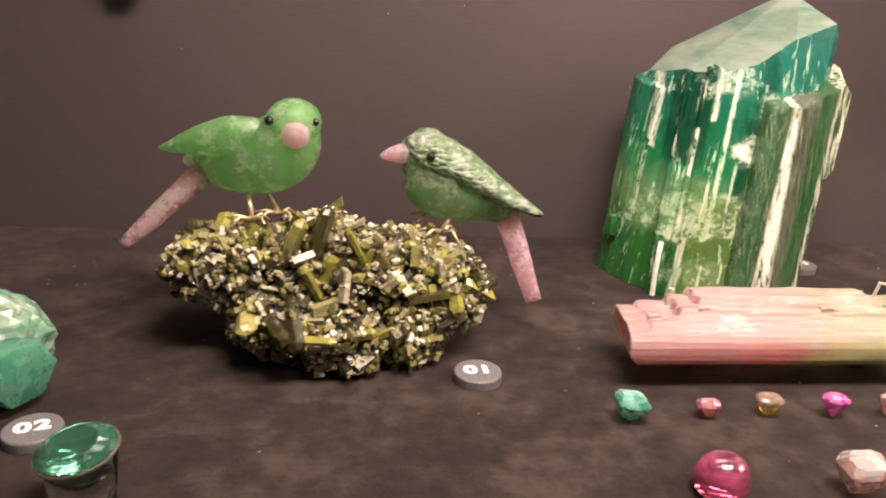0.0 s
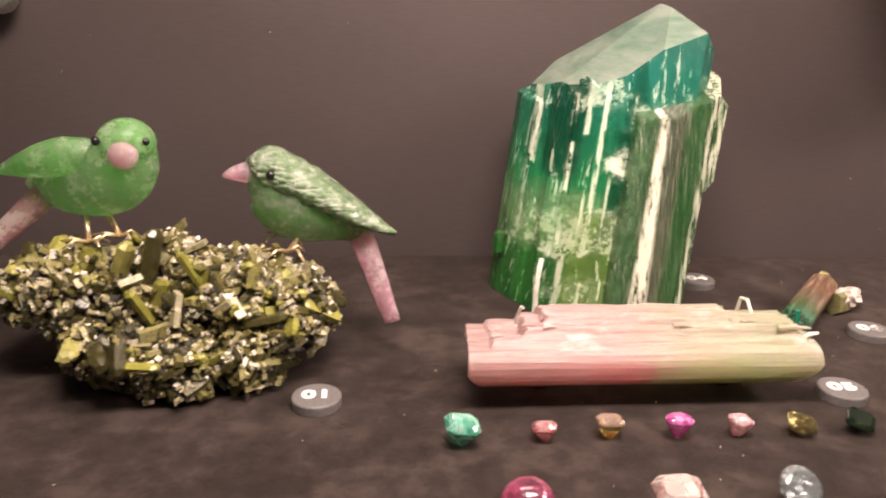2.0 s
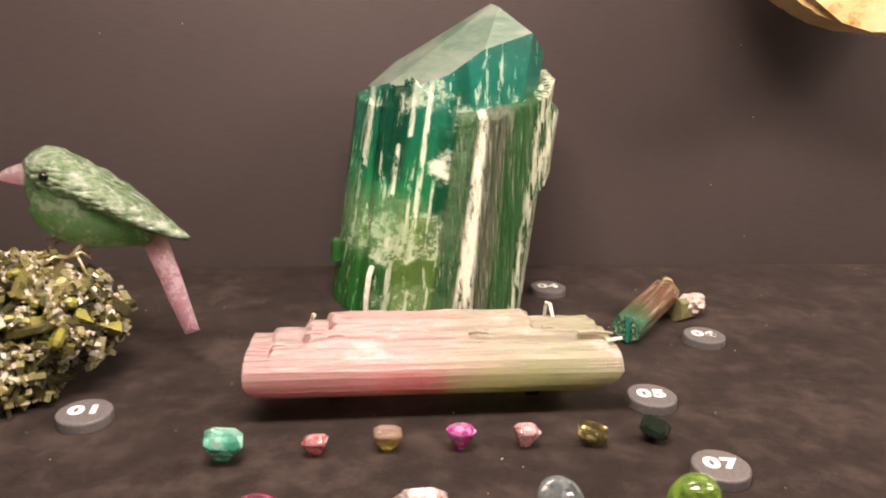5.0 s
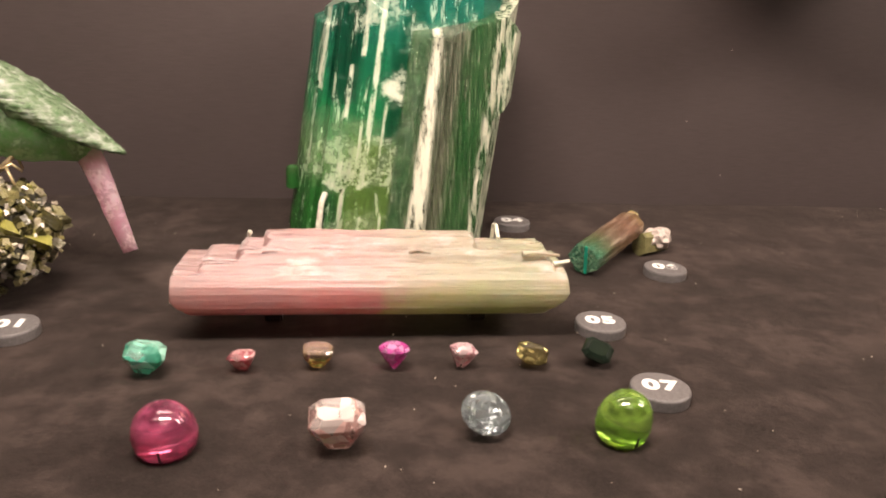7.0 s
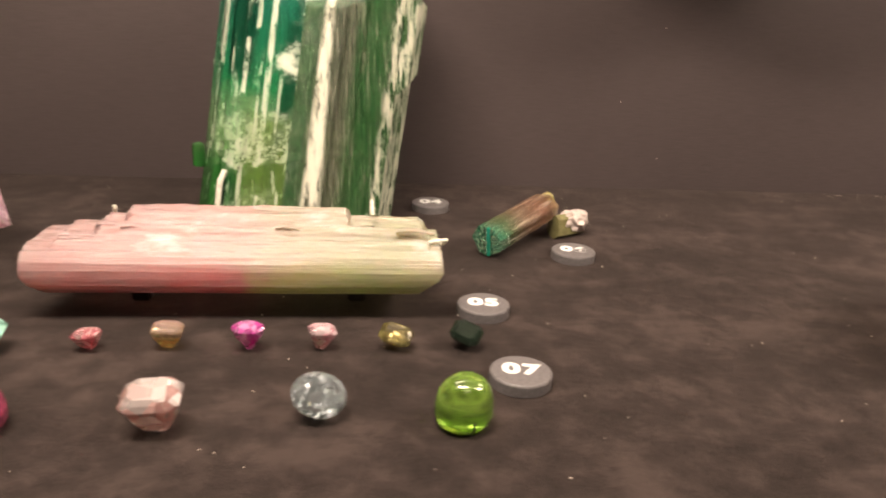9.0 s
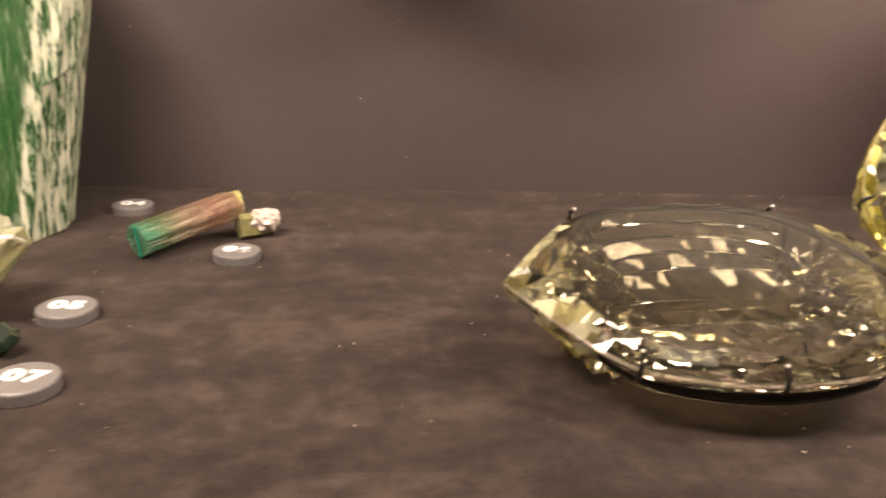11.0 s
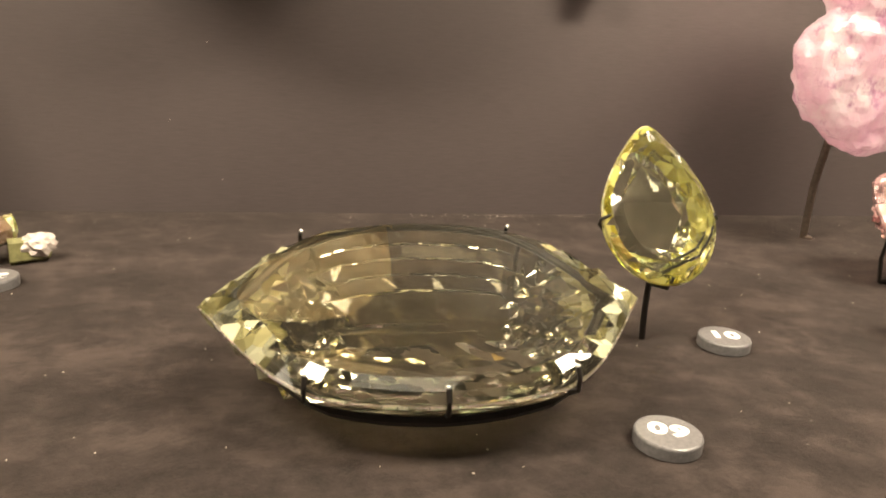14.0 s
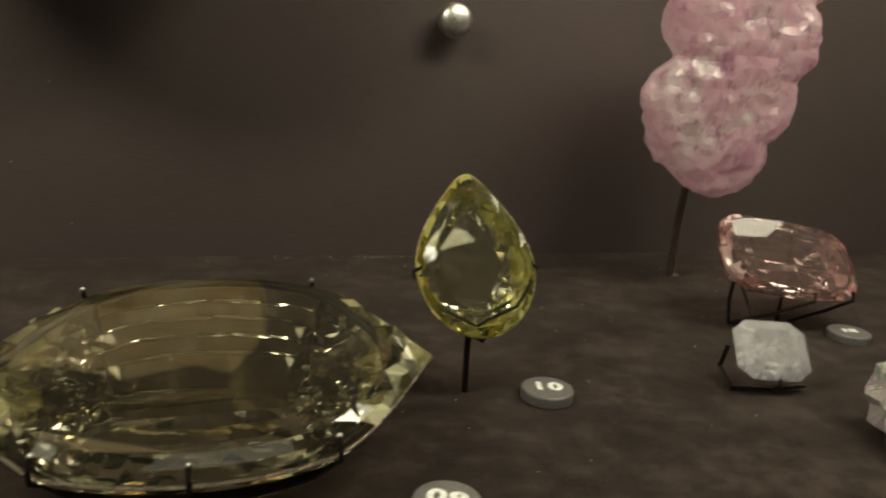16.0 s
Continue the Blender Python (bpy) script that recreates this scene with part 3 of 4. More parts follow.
    # the larger prisms that stand out
    for x, y, z, dx, dy, dz, s in ((0.036, -0.016, 0.040, 0.25, -0.2, 1, 1.4), (-0.032, -0.02, 0.055, 0.45, -0.2, 1, 1.25), (-0.012, -0.02, 0.058, 0.3, -0.1, 1, 1.3),
                                   (-0.070, -0.022, 0.060, 1, -0.2, 0.15, 1.1), (-0.052, -0.025, 0.05, 1, -0.3, -0.4, 1.2), (-0.024, -0.058, 0.030, 1, -0.2, 0.05, 1.1),
                                   (-0.012, -0.052, 0.012, 1, -0.2, 0.5, 1.1), (0.046, -0.03, 0.042, 1, -0.2, 0.3, 1.0), (0.010, -0.010, 0.058, 0.5, -0.3, 0.7, 1.1), (-0.006, -0.03, 0.045, -0.4, -0.3, 1, 1.1),
                                   (-0.03, 0.004, 0.066, 0.6, -0.3, 0.6, 1.0), (-0.048, -0.010, 0.064, 0.8, -0.3, 0.3, 0.9), (-0.072, 0.0, 0.066, -0.3, -0.1, 0.9, 0.9), (0.024, -0.016, 0.058, -0.4, -0.2, 0.9, 1.0)):
        c = new("prism", rnd.choice(shapes))
        c.parent = ob
        c.matrix_local = Matrix.Translation((x, y, z)) @ Vector((dx, dy, dz)).to_track_quat("Z", "Y").to_matrix().to_4x4() @ Matrix.Diagonal((s * 1.3, s * 1.3, s * 1.4, 1))
    part("prong", tube([(0.052, -0.047, 0), (0.052, -0.047, 0.022), (0.050, -0.044, 0.028), (0.044, -0.04, 0.028)], 0.0013), BRASS_WIRE, ob, "dull metal mounting prong")
    return ob


rock()


def loft(bm, spine, sides=20, mat=0, bumpy=0.0, seed=0):
    """A body lofted along a spine of (x, y, z, width, height)."""
    pts = []
    for i in range(len(spine) - 1):
        p0, p1, p2, p3 = (np.array(spine[max(0, min(len(spine) - 1, i + d))]) for d in (-1, 0, 1, 2))
        for t in (0, 0.25, 0.5, 0.75):
            pts.append(0.5 * (2 * p1 + (p2 - p0) * t + (2 * p0 - 5 * p1 + 4 * p2 - p3) * t * t + (3 * p1 - p0 - 3 * p2 + p3) * t ** 3))
    pts.append(np.array(spine[-1]))
    rings = []
    for i, p in enumerate(pts):
        d = Vector((pts[min(i + 1, len(pts) - 1)] - pts[max(i - 1, 0)])[:3]).normalized()
        side = d.cross(Vector((0, 0, 1)))
        side = side.normalized() if side.length > 0.05 else Vector((1, 0, 0))
        up = side.cross(d).normalized()
        ring = []
        for k in range(sides):
            a = math.tau * k / sides
            v = Vector(p[:3]) + side * math.cos(a) * max(p[3], 1e-4) + up * math.sin(a) * max(p[4], 1e-4)
            if bumpy:
                v += (v - Vector(p[:3])) * bumpy * noise.fractal(v * 130 + Vector((seed, 0, 0)), 0.8, 2, 3)
            ring.append(v)
        rings.append(ring)
    n0 = len(bm.faces)
    rings_bm(rings, bm)
    bm.faces.ensure_lookup_table()
    for f in bm.faces[n0:]:
        f.material_index = mat
    return bm


def ball(bm, c, r, mat):
    n0 = len(bm.faces)
    bmesh.ops.create_uvsphere(bm, u_segments=14, v_segments=10, radius=1, matrix=Matrix.Translation(c) @ Matrix.Diagonal((*(r if isinstance(r, tuple) else (r, r, r)), 1)))
    bm.faces.ensure_lookup_table()
    for f in bm.faces[n0:]:
        f.material_index = mat


def feet(bm, hip, toe_at, mat):
    n0 = len(bm.faces)
    tube([hip, tuple((a + b) / 2 for a, b in zip(hip, toe_at)), toe_at], 0.0016, 7, bm)
    x, y, z = toe_at
    for dx, dy, dz in ((-0.016, -0.004, 0.002), (-0.012, -0.012, -0.001), (0.012, -0.010, -0.006), (0.010, 0.006, -0.002)):
        tube([toe_at, (x + dx * 0.55, y + dy * 0.55, z + 0.003), (x + dx, y + dy, z + dz)], 0.0014, 6, bm, 0.0007)
    bm.faces.ensure_lookup_table()
    for f in bm.faces[n0:]:
        f.material_index = mat


BIRD_MATS = [BIRD_GREEN, BIRD_GREY, BIRD_PINK, GOLD, JET, BIRD_MAUVE]


def bird_profile():
    """The bird that shows its side, with its bill to the rock's middle."""
    bm = bmesh.new()
    loft(bm, [(-0.050, 0.584, 0.125, 0.004, 0.004), (-0.045, 0.584, 0.125, 0.011, 0.012), (-0.034, 0.584, 0.119, 0.0170, 0.0195), (-0.025, 0.584, 0.1085, 0.0205, 0.0250),
              (-0.010, 0.584, 0.1000, 0.0205, 0.0230), (0.006, 0.585, 0.094, 0.0168, 0.0172), (0.021, 0.585, 0.087, 0.011, 0.0096), (0.030, 0.585, 0.083, 0.004, 0.003)], 24, 0, 0.04)
    # mantle and crown, carved grey-green
    loft(bm, [(-0.047, 0.583, 0.128, 0.006, 0.007), (-0.036, 0.582, 0.1275, 0.0160, 0.0145), (-0.026, 0.582, 0.1235, 0.0188, 0.0145), (-0.010, 0.582, 0.116, 0.0210, 0.0130),
              (0.006, 0.580, 0.107, 0.0200, 0.0102), (0.024, 0.578, 0.097, 0.0140, 0.0066), (0.038, 0.576, 0.0900, 0.0075, 0.0038), (0.0475, 0.575, 0.0858, 0.0020, 0.0012)], 24, 1, 0.11, 4)
    loft(bm, [(-0.040, 0.582, 0.1245, 0.0085, 0.0078), (-0.048, 0.581, 0.1247, 0.0080, 0.0072), (-0.055, 0.580, 0.1243, 0.0062, 0.0052), (-0.0605, 0.580, 0.1233, 0.0038, 0.0030), (-0.0635, 0.580, 0.1225, 0.0012, 0.0010)], 12, 2)
    ball(bm, (-0.0310, 0.5652, 0.1265), 0.0030, 4)
    loft(bm, [(0.018, 0.585, 0.091, 0.007, 0.0085), (0.026, 0.582, 0.077, 0.006, 0.0085), (0.036, 0.577, 0.050, 0.005, 0.0075), (0.0455, 0.572, 0.024, 0.003, 0.0060)], 10, 2, 0.05)
    feet(bm, (-0.011, 0.578, 0.090), (-0.022, 0.566, 0.076), 3)
    feet(bm, (-0.008, 0.592, 0.090), (-0.026, 0.588, 0.080), 3)
    return bm


def bird_frontal():
    """The bird that turns its breast and bill to the front."""
    bm = bmesh.new()
    loft(bm, [(-0.195, 0.602, 0.112, 0.004, 0.003), (-0.182, 0.598, 0.112, 0.012, 0.011), (-0.165, 0.592, 0.113, 0.0185, 0.0185), (-0.147, 0.584, 0.117, 0.0225, 0.0225), (-0.130, 0.577, 0.124, 0.0225, 0.0240),
              (-0.121, 0.573, 0.137, 0.0200, 0.0215), (-0.117, 0.571, 0.150, 0.0145, 0.0110), (-0.116, 0.571, 0.157, 0.006, 0.004)], 26, 0, 0.02)
    ball(bm, (-0.118, 0.569, 0.1455), (0.0178, 0.0172, 0.0150), 0)
    loft(bm, [(-0.135, 0.572, 0.135, 0.008, 0.010), (-0.155, 0.570, 0.136, 0.0095, 0.0125), (-0.178, 0.574, 0.131, 0.0075, 0.0095), (-0.196, 0.578, 0.126, 0.004, 0.0045), (-0.206, 0.580, 0.124, 0.001, 0.001)], 14, 0, 0.05, 3)
    ball(bm, (-0.1150, 0.5520, 0.1405), (0.0092, 0.0046, 0.0082), 2)
    ball(bm, (-0.1310, 0.5550, 0.1485), 0.0028, 4)
    ball(bm, (-0.1035, 0.5600, 0.1475), 0.0024, 4)
    loft(bm, [(-0.176, 0.590, 0.110, 0.009, 0.0090), (-0.192, 0.586, 0.096, 0.008, 0.0080), (-0.212, 0.578, 0.078, 0.006, 0.0068), (-0.231, 0.570, 0.061, 0.003, 0.0040)], 10, 5, 0.08)
    feet(bm, (-0.149, 0.572, 0.098), (-0.145, 0.562, 0.083), 3)
    feet(bm, (-0.140, 0.580, 0.100), (-0.129, 0.572, 0.084), 3)
    return bm


tagged(part("bird_carving", bird_profile(), BIRD_MATS, smooth=True), "carved green stone bird with pink bill and tail", "carving", "carved birds")
tagged(part("bird_carving", bird_frontal(), BIRD_MATS, smooth=True), "frosted green stone bird with pink bill, facing forward", "carving", "carved birds")

# ---- tall green crystal ----


def end_face_mat():
    m = Mat("frosted_end_face")
    n = m.noise(30, (1, 1, 6), 6, 0.7)
    k = m.noise(12, (1.5, 1.5, 3), 5, 0.65)
    col = m.ramp(k, (0.34, (0.10, 0.22, 0.15)), (0.5, (0.26, 0.36, 0.28)), (0.64, (0.44, 0.50, 0.42)))
    m.out("Base_Color", m.mix(m.span(n, 0.5, 0.7, 0, 0.4), col, (0.5, 0.56, 0.48)))
    m.val(Transmission_Weight=0.5, Roughness=0.28, IOR=1.6)
    m.bump(m.math("ADD", n, k), 0.6, 0.003)
    return m.m


FROST_FACE = end_face_mat()


def cut(bm, co, no):
    """Cuts away what lies beyond the plane and closes the cut."""
    r = bmesh.ops.bisect_plane(bm, geom=bm.verts[:] + bm.edges[:] + bm.faces[:], plane_co=co, plane_no=no, clear_outer=True, dist=1e-6)
    edges = [e for e in r["geom_cut"] if isinstance(e, bmesh.types.BMEdge)]
    if edges:
        bmesh.ops.contextual_create(bm, geom=edges)


def leaning_prism(section, h, lean, cuts, rows=1):
    bm = bmesh.new()
    rings_bm([[(x + lean[0] * z, y + lean[1] * z, z) for x, y in section] for z in [h * k / rows for k in range(rows + 1)]], bm)
    for co, no in cuts:
        cut(bm, co, no)
    return bm


def tall_crystal():
    ob = thing("green_crystal", pose(0.213, 0.700, 0), "tall striated green crystal with white veins on the suede", "mineral specimen")
    lean = (0.13, 0.17)
    sec = [(-0.076, -0.004), (-0.069, -0.026), (-0.057, -0.053), (-0.040, -0.072), (-0.022, -0.084), (0.002, -0.0855), (0.036, -0.075), (0.050, -0.058), (0.056, -0.034), (0.03, 0.0), (-0.05, 0.01)]
    slope = Vector((-0.7, -0.52, 1)).normalized()
    bm = leaning_prism(sec, 0.30, lean, [((0.001, -0.052, 0.184), slope), ((0.0444, -0.0208, 0.2306), Vector((0.93, 0.1, 1)).normalized()), ((0.028, -0.051, 0.203), Vector((-0.05, -0.79, 1)).normalized()), ((0.001, 0.012, 0.217), Vector((-0.175, 0.9, 1)).normalized()),
                                         ((0.012, -0.01, 0.2135), Vector((-0.75, -0.15, 1)).normalized())])
    bm.normal_update()
    for f in bm.faces:
        f.material_index = 1 if f.normal.z > 0.3 else 0
    part("body", bm, [GREEN_CRYSTAL, FROST_FACE], ob)
    part("flank", leaning_prism([(-0.012, -0.080), (-0.011, -0.0945), (-0.002, -0.100), (0.0, -0.103), (0.0155, -0.1035), (0.018, -0.099), (0.028, -0.094), (0.030, -0.089), (0.044, -0.083), (0.055, -0.074), (0.060, -0.060), (0.066, -0.042), (0.064, -0.018), (0.03, -0.014)], 0.22, lean,
                                [((0.02, -0.075, 0.156), Vector((-0.12, -0.25, 1)).normalized())]), GREY_COLUMN, ob, "grey striated flank with a white vein")
    part("ridge", leaning_prism([(-0.084, 0.008), (-0.081, -0.008), (-0.072, -0.028), (-0.064, -0.040), (-0.055, 0.0)], 0.20, lean, [((-0.053, 0.020, 0.163), Vector((-0.5, -0.3, 1)).normalized())]), GREEN_CRYSTAL, ob)
    part("ridge", leaning_prism([(-0.046, -0.064), (-0.044, -0.070), (-0.034, -0.0785), (-0.029, -0.0785)], 0.20, lean, [((-0.012, -0.044, 0.174), Vector((0.2, -0.5, 1)).normalized())]), GREEN_CRYSTAL, ob)
    # fine ribs along the front
    rnd = random.Random(21)
    for k in range(26):
        i = rnd.randrange(1, 4)
        f = rnd.random()
        cx = sec[i][0] + (sec[i + 1][0] - sec[i][0]) * f
        cy = sec[i][1] + (sec[i + 1][1] - sec[i][1]) * f
        w, d = rnd.uniform(0.0012, 0.0034), rnd.uniform(0.0004, 0.0011)
        top = rnd.uniform(0.05, 0.158)
        low = rnd.choice((0, 0, 0, rnd.uniform(0, 0.09)))
        rib = [(cx - w, cy + 0.003), (cx - w, cy - d * 0.3), (cx - w * 0.3, cy - d), (cx + w * 0.5, cy - d * 0.8), (cx + w, cy - d * 0.2), (cx + w, cy + 0.003)]
        cl = [((cx, cy, top), Vector((rnd.uniform(-0.5, 0.5), -0.6, 1)).normalized())]
        if low:
            cl.append(((cx, cy, min(low, top - 0.02)), Vector((rnd.uniform(-0.5, 0.5), -0.6, -1)).normalized()))
        part("rib", leaning_prism(rib, 0.19, lean, cl), GREEN_CRYSTAL, ob)
    part("sliver", leaning_prism([(0.054, -0.077), (0.0625, -0.072), (0.0690, -0.056), (0.060, -0.058)], 0.22, lean, [((0.074, -0.036, 0.172), Vector((0.9, 0, 1)).normalized()), ((0.066, -0.053, 0.098), Vector((0.8, 0, -1)).normalized())]), GREY_COLUMN, ob, "pale splinter")
    part("nub", prism_bm(0.005, 0.018, 6, 0.3, m=Matrix.Translation((-0.079, -0.006, 0.034))), GREEN_CRYSTAL, ob)
    part("prong", tube([(-0.056, -0.060, 0), (-0.0555, -0.0585, 0.020), (-0.0535, -0.055, 0.036), (-0.051, -0.050, 0.042)], 0.0022), PRONG_WHITE, ob, "pale painted mounting prong")
    return ob


tall_crystal()

# ---- long pink and green crystal ----


def ease(v, a, b):
    """0 at a, 1 at b, smooth between."""
    v = max(0.0, min(1.0, (v - a) / (b - a)))
    return v * v * (3 - 2 * v)


def bar_bm():
    """One striated bar: a chamfered lower prism and ragged growth layers that climb towards the back."""
    layers = ((-0.096, 0.101, -0.0215, 0.0026), (-0.076, 0.098, -0.0135, 0.0052), (-0.063, 0.056, -0.0060, 0.0050))
    low = [(0.010, 0.0125), (-0.008, 0.0132), (-0.0190, 0.0145), (-0.0235, 0.0180), (-0.0262, 0.0215), (-0.0272, 0.0255), (-0.0275, 0.0300), (-0.0262, 0.0340), (-0.0240, 0.0372)]
    ys = [-0.0225 + 0.0440 * k / 44 for k in range(45)]
    rows = 190

    def rib(q, x, seed):
        return noise.noise(Vector((q * 420, x * 9, seed))) + 0.6 * noise.noise(Vector((q * 1100, x * 20, seed + 7)))

    rings = []
    for k in range(rows + 1):
        f = k / rows
        x = -0.1080 + 0.2140 * f
        ring = []
        for y, z in low:
            ring.append((x, y - 0.00035 * rib(z, x, 2), z + 0.0002 * rib(y, x, 5)))
        for y in ys:
            h = 0.0385 + 0.0020 * ease(y, -0.0225, -0.014)
            for n, (x0, x1, y0, dz) in enumerate(layers):
                jag = 0.006 * noise.noise(Vector((y * 260, n * 5.0, 1))) + 0.002 * noise.noise(Vector((y * 900, n, 4)))
                edge = y0 + 0.0016 * noise.noise(Vector((x * 45, n * 3.0, 8)))
                h += dz * ease(y, edge, edge + 0.0055) * ease(x, x0 + jag, x0 + jag + 0.0022) * (1 - ease(x, x1 + jag * 0.6 - 0.0022, x1 + jag * 0.6))
            h += 0.0009 * rib(y, x, 3) + 0.0008 * noise.fractal(Vector((x * 40, y * 220, 9)), 0.8, 2.1, 4)
            h -= 0.010 * ease(y, 0.014, 0.0216)
            ring.append((x, y, h))
        ring += [(x, 0.0222, 0.030), (x, 0.0215, 0.018)]
        # both ends are cut back below, and slant a little
        ring = [(x + 0.0085 * ease(z, 0.026, 0.013) * (1 - f) ** 30 - 0.0150 * ease(z, 0.030, 0.013) * f ** 30 - 0.10 * (z - 0.03) * f ** 30 + 0.06 * y * (1 - f) ** 30, y, z) for x, y, z in ring]
        rings.append(ring)
    rings.insert(0, [(x - 0.0006, y * 0.975, 0.029 + (z - 0.029) * 0.97) for x, y, z in rings[0]])
    rings.append([(x + 0.0006, y * 0.975, 0.029 + (z - 0.029) * 0.97) for x, y, z in rings[-1]])
    return rings_bm(rings)


def long_crystal():
    ob = thing("long_crystal", pose(0.199, 0.518, 0, 0, 0, 1), "long striated crystal shading from pink to yellow-green", "mineral specimen")
    part("body", bar_bm(), BAR, ob)
    # loose slivers along the layers' ends
    rnd = random.Random(12)
    for k in range(12):
        x0, y0, z0 = ((-0.090, -0.014, 0.0430), (-0.070, -0.006, 0.0480), (-0.055, 0.002, 0.0520), (0.02, -0.010, 0.0485))[k % 4]
        x0 += rnd.uniform(-0.006, 0.012) + (0.03 * (k // 4) if k % 4 == 3 else 0)
        y0 += rnd.uniform(-0.003, 0.006)
        n, w = rnd.uniform(0.010, 0.026), rnd.uniform(0.0010, 0.0019)
        part("sliver", tube([(x0, y0, z0), (x0 + n * 0.4, y0, z0 + 0.0006), (x0 + n, y0 + 0.0005, z0 - 0.0012)], w, 6, None, w * 0.5), BAR, ob, "pale sliver of crystal")
    part("prong", tube([(0.068, 0.020, 0.03), (0.068, 0.012, 0.058), (0.068, 0.004, 0.060), (0.0685, -0.002, 0.054)], 0.0011), PRONG_WHITE, ob, "pale painted mounting prong")
    part("prong", tube([(0.100, 0.010, 0.030), (0.109, 0.004, 0.036), (0.109, -0.010, 0.043), (0.099, -0.014, 0.043)], 0.0010), PRONG_WHITE, ob, "pale painted mounting prong")
    part("prong", tube([(-0.074, 0.018, 0.034), (-0.074, 0.017, 0.046), (-0.073, 0.014, 0.052), (-0.072, 0.012, 0.052)], 0.0010), PRONG_WHITE, ob, "pale painted mounting prong")
    for x in (-0.06, 0.06):
        part("support", box_bm((0.010, 0.008, 0.0130), (x, 0.006, 0.0065), 0.001), DARK_WIRE, ob, "dark hidden support block")
    return ob


long_crystal()

# ---- tourmaline pencil by disc 06 ----


def pencil_mat():
    m = Mat("pencil_crystal")
    z = m.axis(2)
    col = m.ramp(m.span(m.math("ADD", z, m.math("MULTIPLY", m.math("SUBTRACT", m.noise(60), 0.5), 0.02)), 0, 0.095), (0.0, (0.03, 0.26, 0.14)), (0.14, (0.09, 0.16, 0.06)), (0.3, (0.20, 0.14, 0.08)), (0.6, (0.28, 0.13, 0.08)), (0.85, (0.28, 0.19, 0.10)), (1.0, (0.48, 0.46, 0.14)))
    st = m.noise(40, (10, 10, 0.5), 5, 0.7)
    m.out("Base_Color", m.mix(m.span(st, 0.50, 0.66, 0, 0.65), col, (0.66, 0.56, 0.46)))
    m.val(Transmission_Weight=0.5, Roughness=0.14, IOR=1.6)
    m.bump(st, 0.9, 0.0025)
    return m.m


PENCIL = pencil_mat()
pen = thing("pencil_crystal", Matrix.Translation((0.3440, 0.596, 0.0118)) @ Vector((0.058, 0.062, 0.010)).to_track_quat("Z", "Y").to_matrix().to_4x4(), "small brown crystal rod with a green cut end", "mineral specimen")
part("body", prism_bm(0.0122, 0.078, 7, 0.12, 0.9, 0.2, 5), PENCIL, pen)
part("tip", prism_bm(0.0095, 0.008, 6, 0.5, 0.9, 0.2, 8, m=Matrix.Translation((0.001, 0, 0.077))), frosted_mat("yellow_tip", (0.42, 0.38, 0.10), (0.6, 0.55, 0.25)), pen, "yellow rounded end")
part("vein", box_bm((0.0022, 0.021, 0.0012), (-0.002, 0, -0.0004), 0.0003), gem_mat("teal_vein", (0.01, 0.36, 0.24), 0.3), pen, "teal vein across the cut end")
chunk = thing("crystal_fragment", pose(0.411, 0.645, 0, 0, 0, 25), "small olive and clear crystal fragment behind the disc", "mineral specimen")
part("body", prism_bm(0.0100, 0.024, 6, 0.5, 0.8, 0.25, 9, m=pose(-0.012, 0, 0.0078, 0, 90, 0)), rock_mat("fragment", ((0, (0.34, 0.32, 0.14)), (1, (0.4, 0.36, 0.18))), 0.15, 0.4), chunk)
part("crust", blob((0.006, -0.001, 0.011), (0.011, 0.009, 0.0085), 0.45, 4, 8, 3), rock_mat("pale_crust", ((0, (0.55, 0.45, 0.40)), (1, (0.7, 0.6, 0.55))), 0.3), chunk, "pale pinkish crust")

# ---- loose cut stones ----


def peach_mat():
    m = Mat("peach_and_yellow")
    z = m.axis(2)
    m.out("Base_Color", m.ramp(m.span(z, 0.004, 0.013), (0.2, (0.90, 0.72, 0.22)), (0.6, (0.95, 0.72, 0.55)), (1.0, (0.95, 0.70, 0.66))))
    m.val(Transmission_Weight=0.87, Roughness=0.02, IOR=1.63)
    return m.m


def stone(x, y, kind, a, b, crown, pav, mat, tilt, turn, roll, label, group, steps=3, n=16, table=0.7, low=0.06, curve=1.05):
    """A cut stone leaning on its pavilion, its table tipped towards the front."""
    bm = gem_bm(kind, a, b, crown, pav, table, steps + 1, n, low=low, curve=curve, jitter=0.10)
    rot = pose(0, 0, 0, tilt, roll, turn)
    low = min((rot @ v.co).z for v in bm.verts)
    bm.transform(rot)
    bm.transform(Matrix.Translation((0, 0, -low)))
    ob = part("cut_gemstone", bm, mat)
    ob.matrix_world = pose(x, y, 0.0003)
    return tagged(ob, label, "gemstone", group)


ROW = "small stones in a row"
stone(0.0840, 0.4590, "emerald", 0.0097, 0.0085, 0.0026, 0.0110, sparkle_mat("mint_green", (0.55, 0.97, 0.82), (0.12, 0.55, 0.40), 170), 10, 8, 10, "mint green step-cut gemstone lying on the suede", ROW, low=0.42, curve=1.3, table=0.66)
stone(0.1300, 0.4615, "emerald", 0.0068, 0.0052, 0.0016, 0.0080, sparkle_mat("salmon", (0.97, 0.62, 0.62), (0.70, 0.22, 0.26), 260), 4, -14, -8, "small salmon pink step-cut gemstone", ROW, low=0.30, curve=1.25, table=0.66)
stone(0.1682, 0.4640, "emerald", 0.0076, 0.0058, 0.0018, 0.0100, peach_mat(), 4, 3, 3, "bicoloured peach and yellow step-cut gemstone", ROW, low=0.34, curve=1.6, table=0.74)
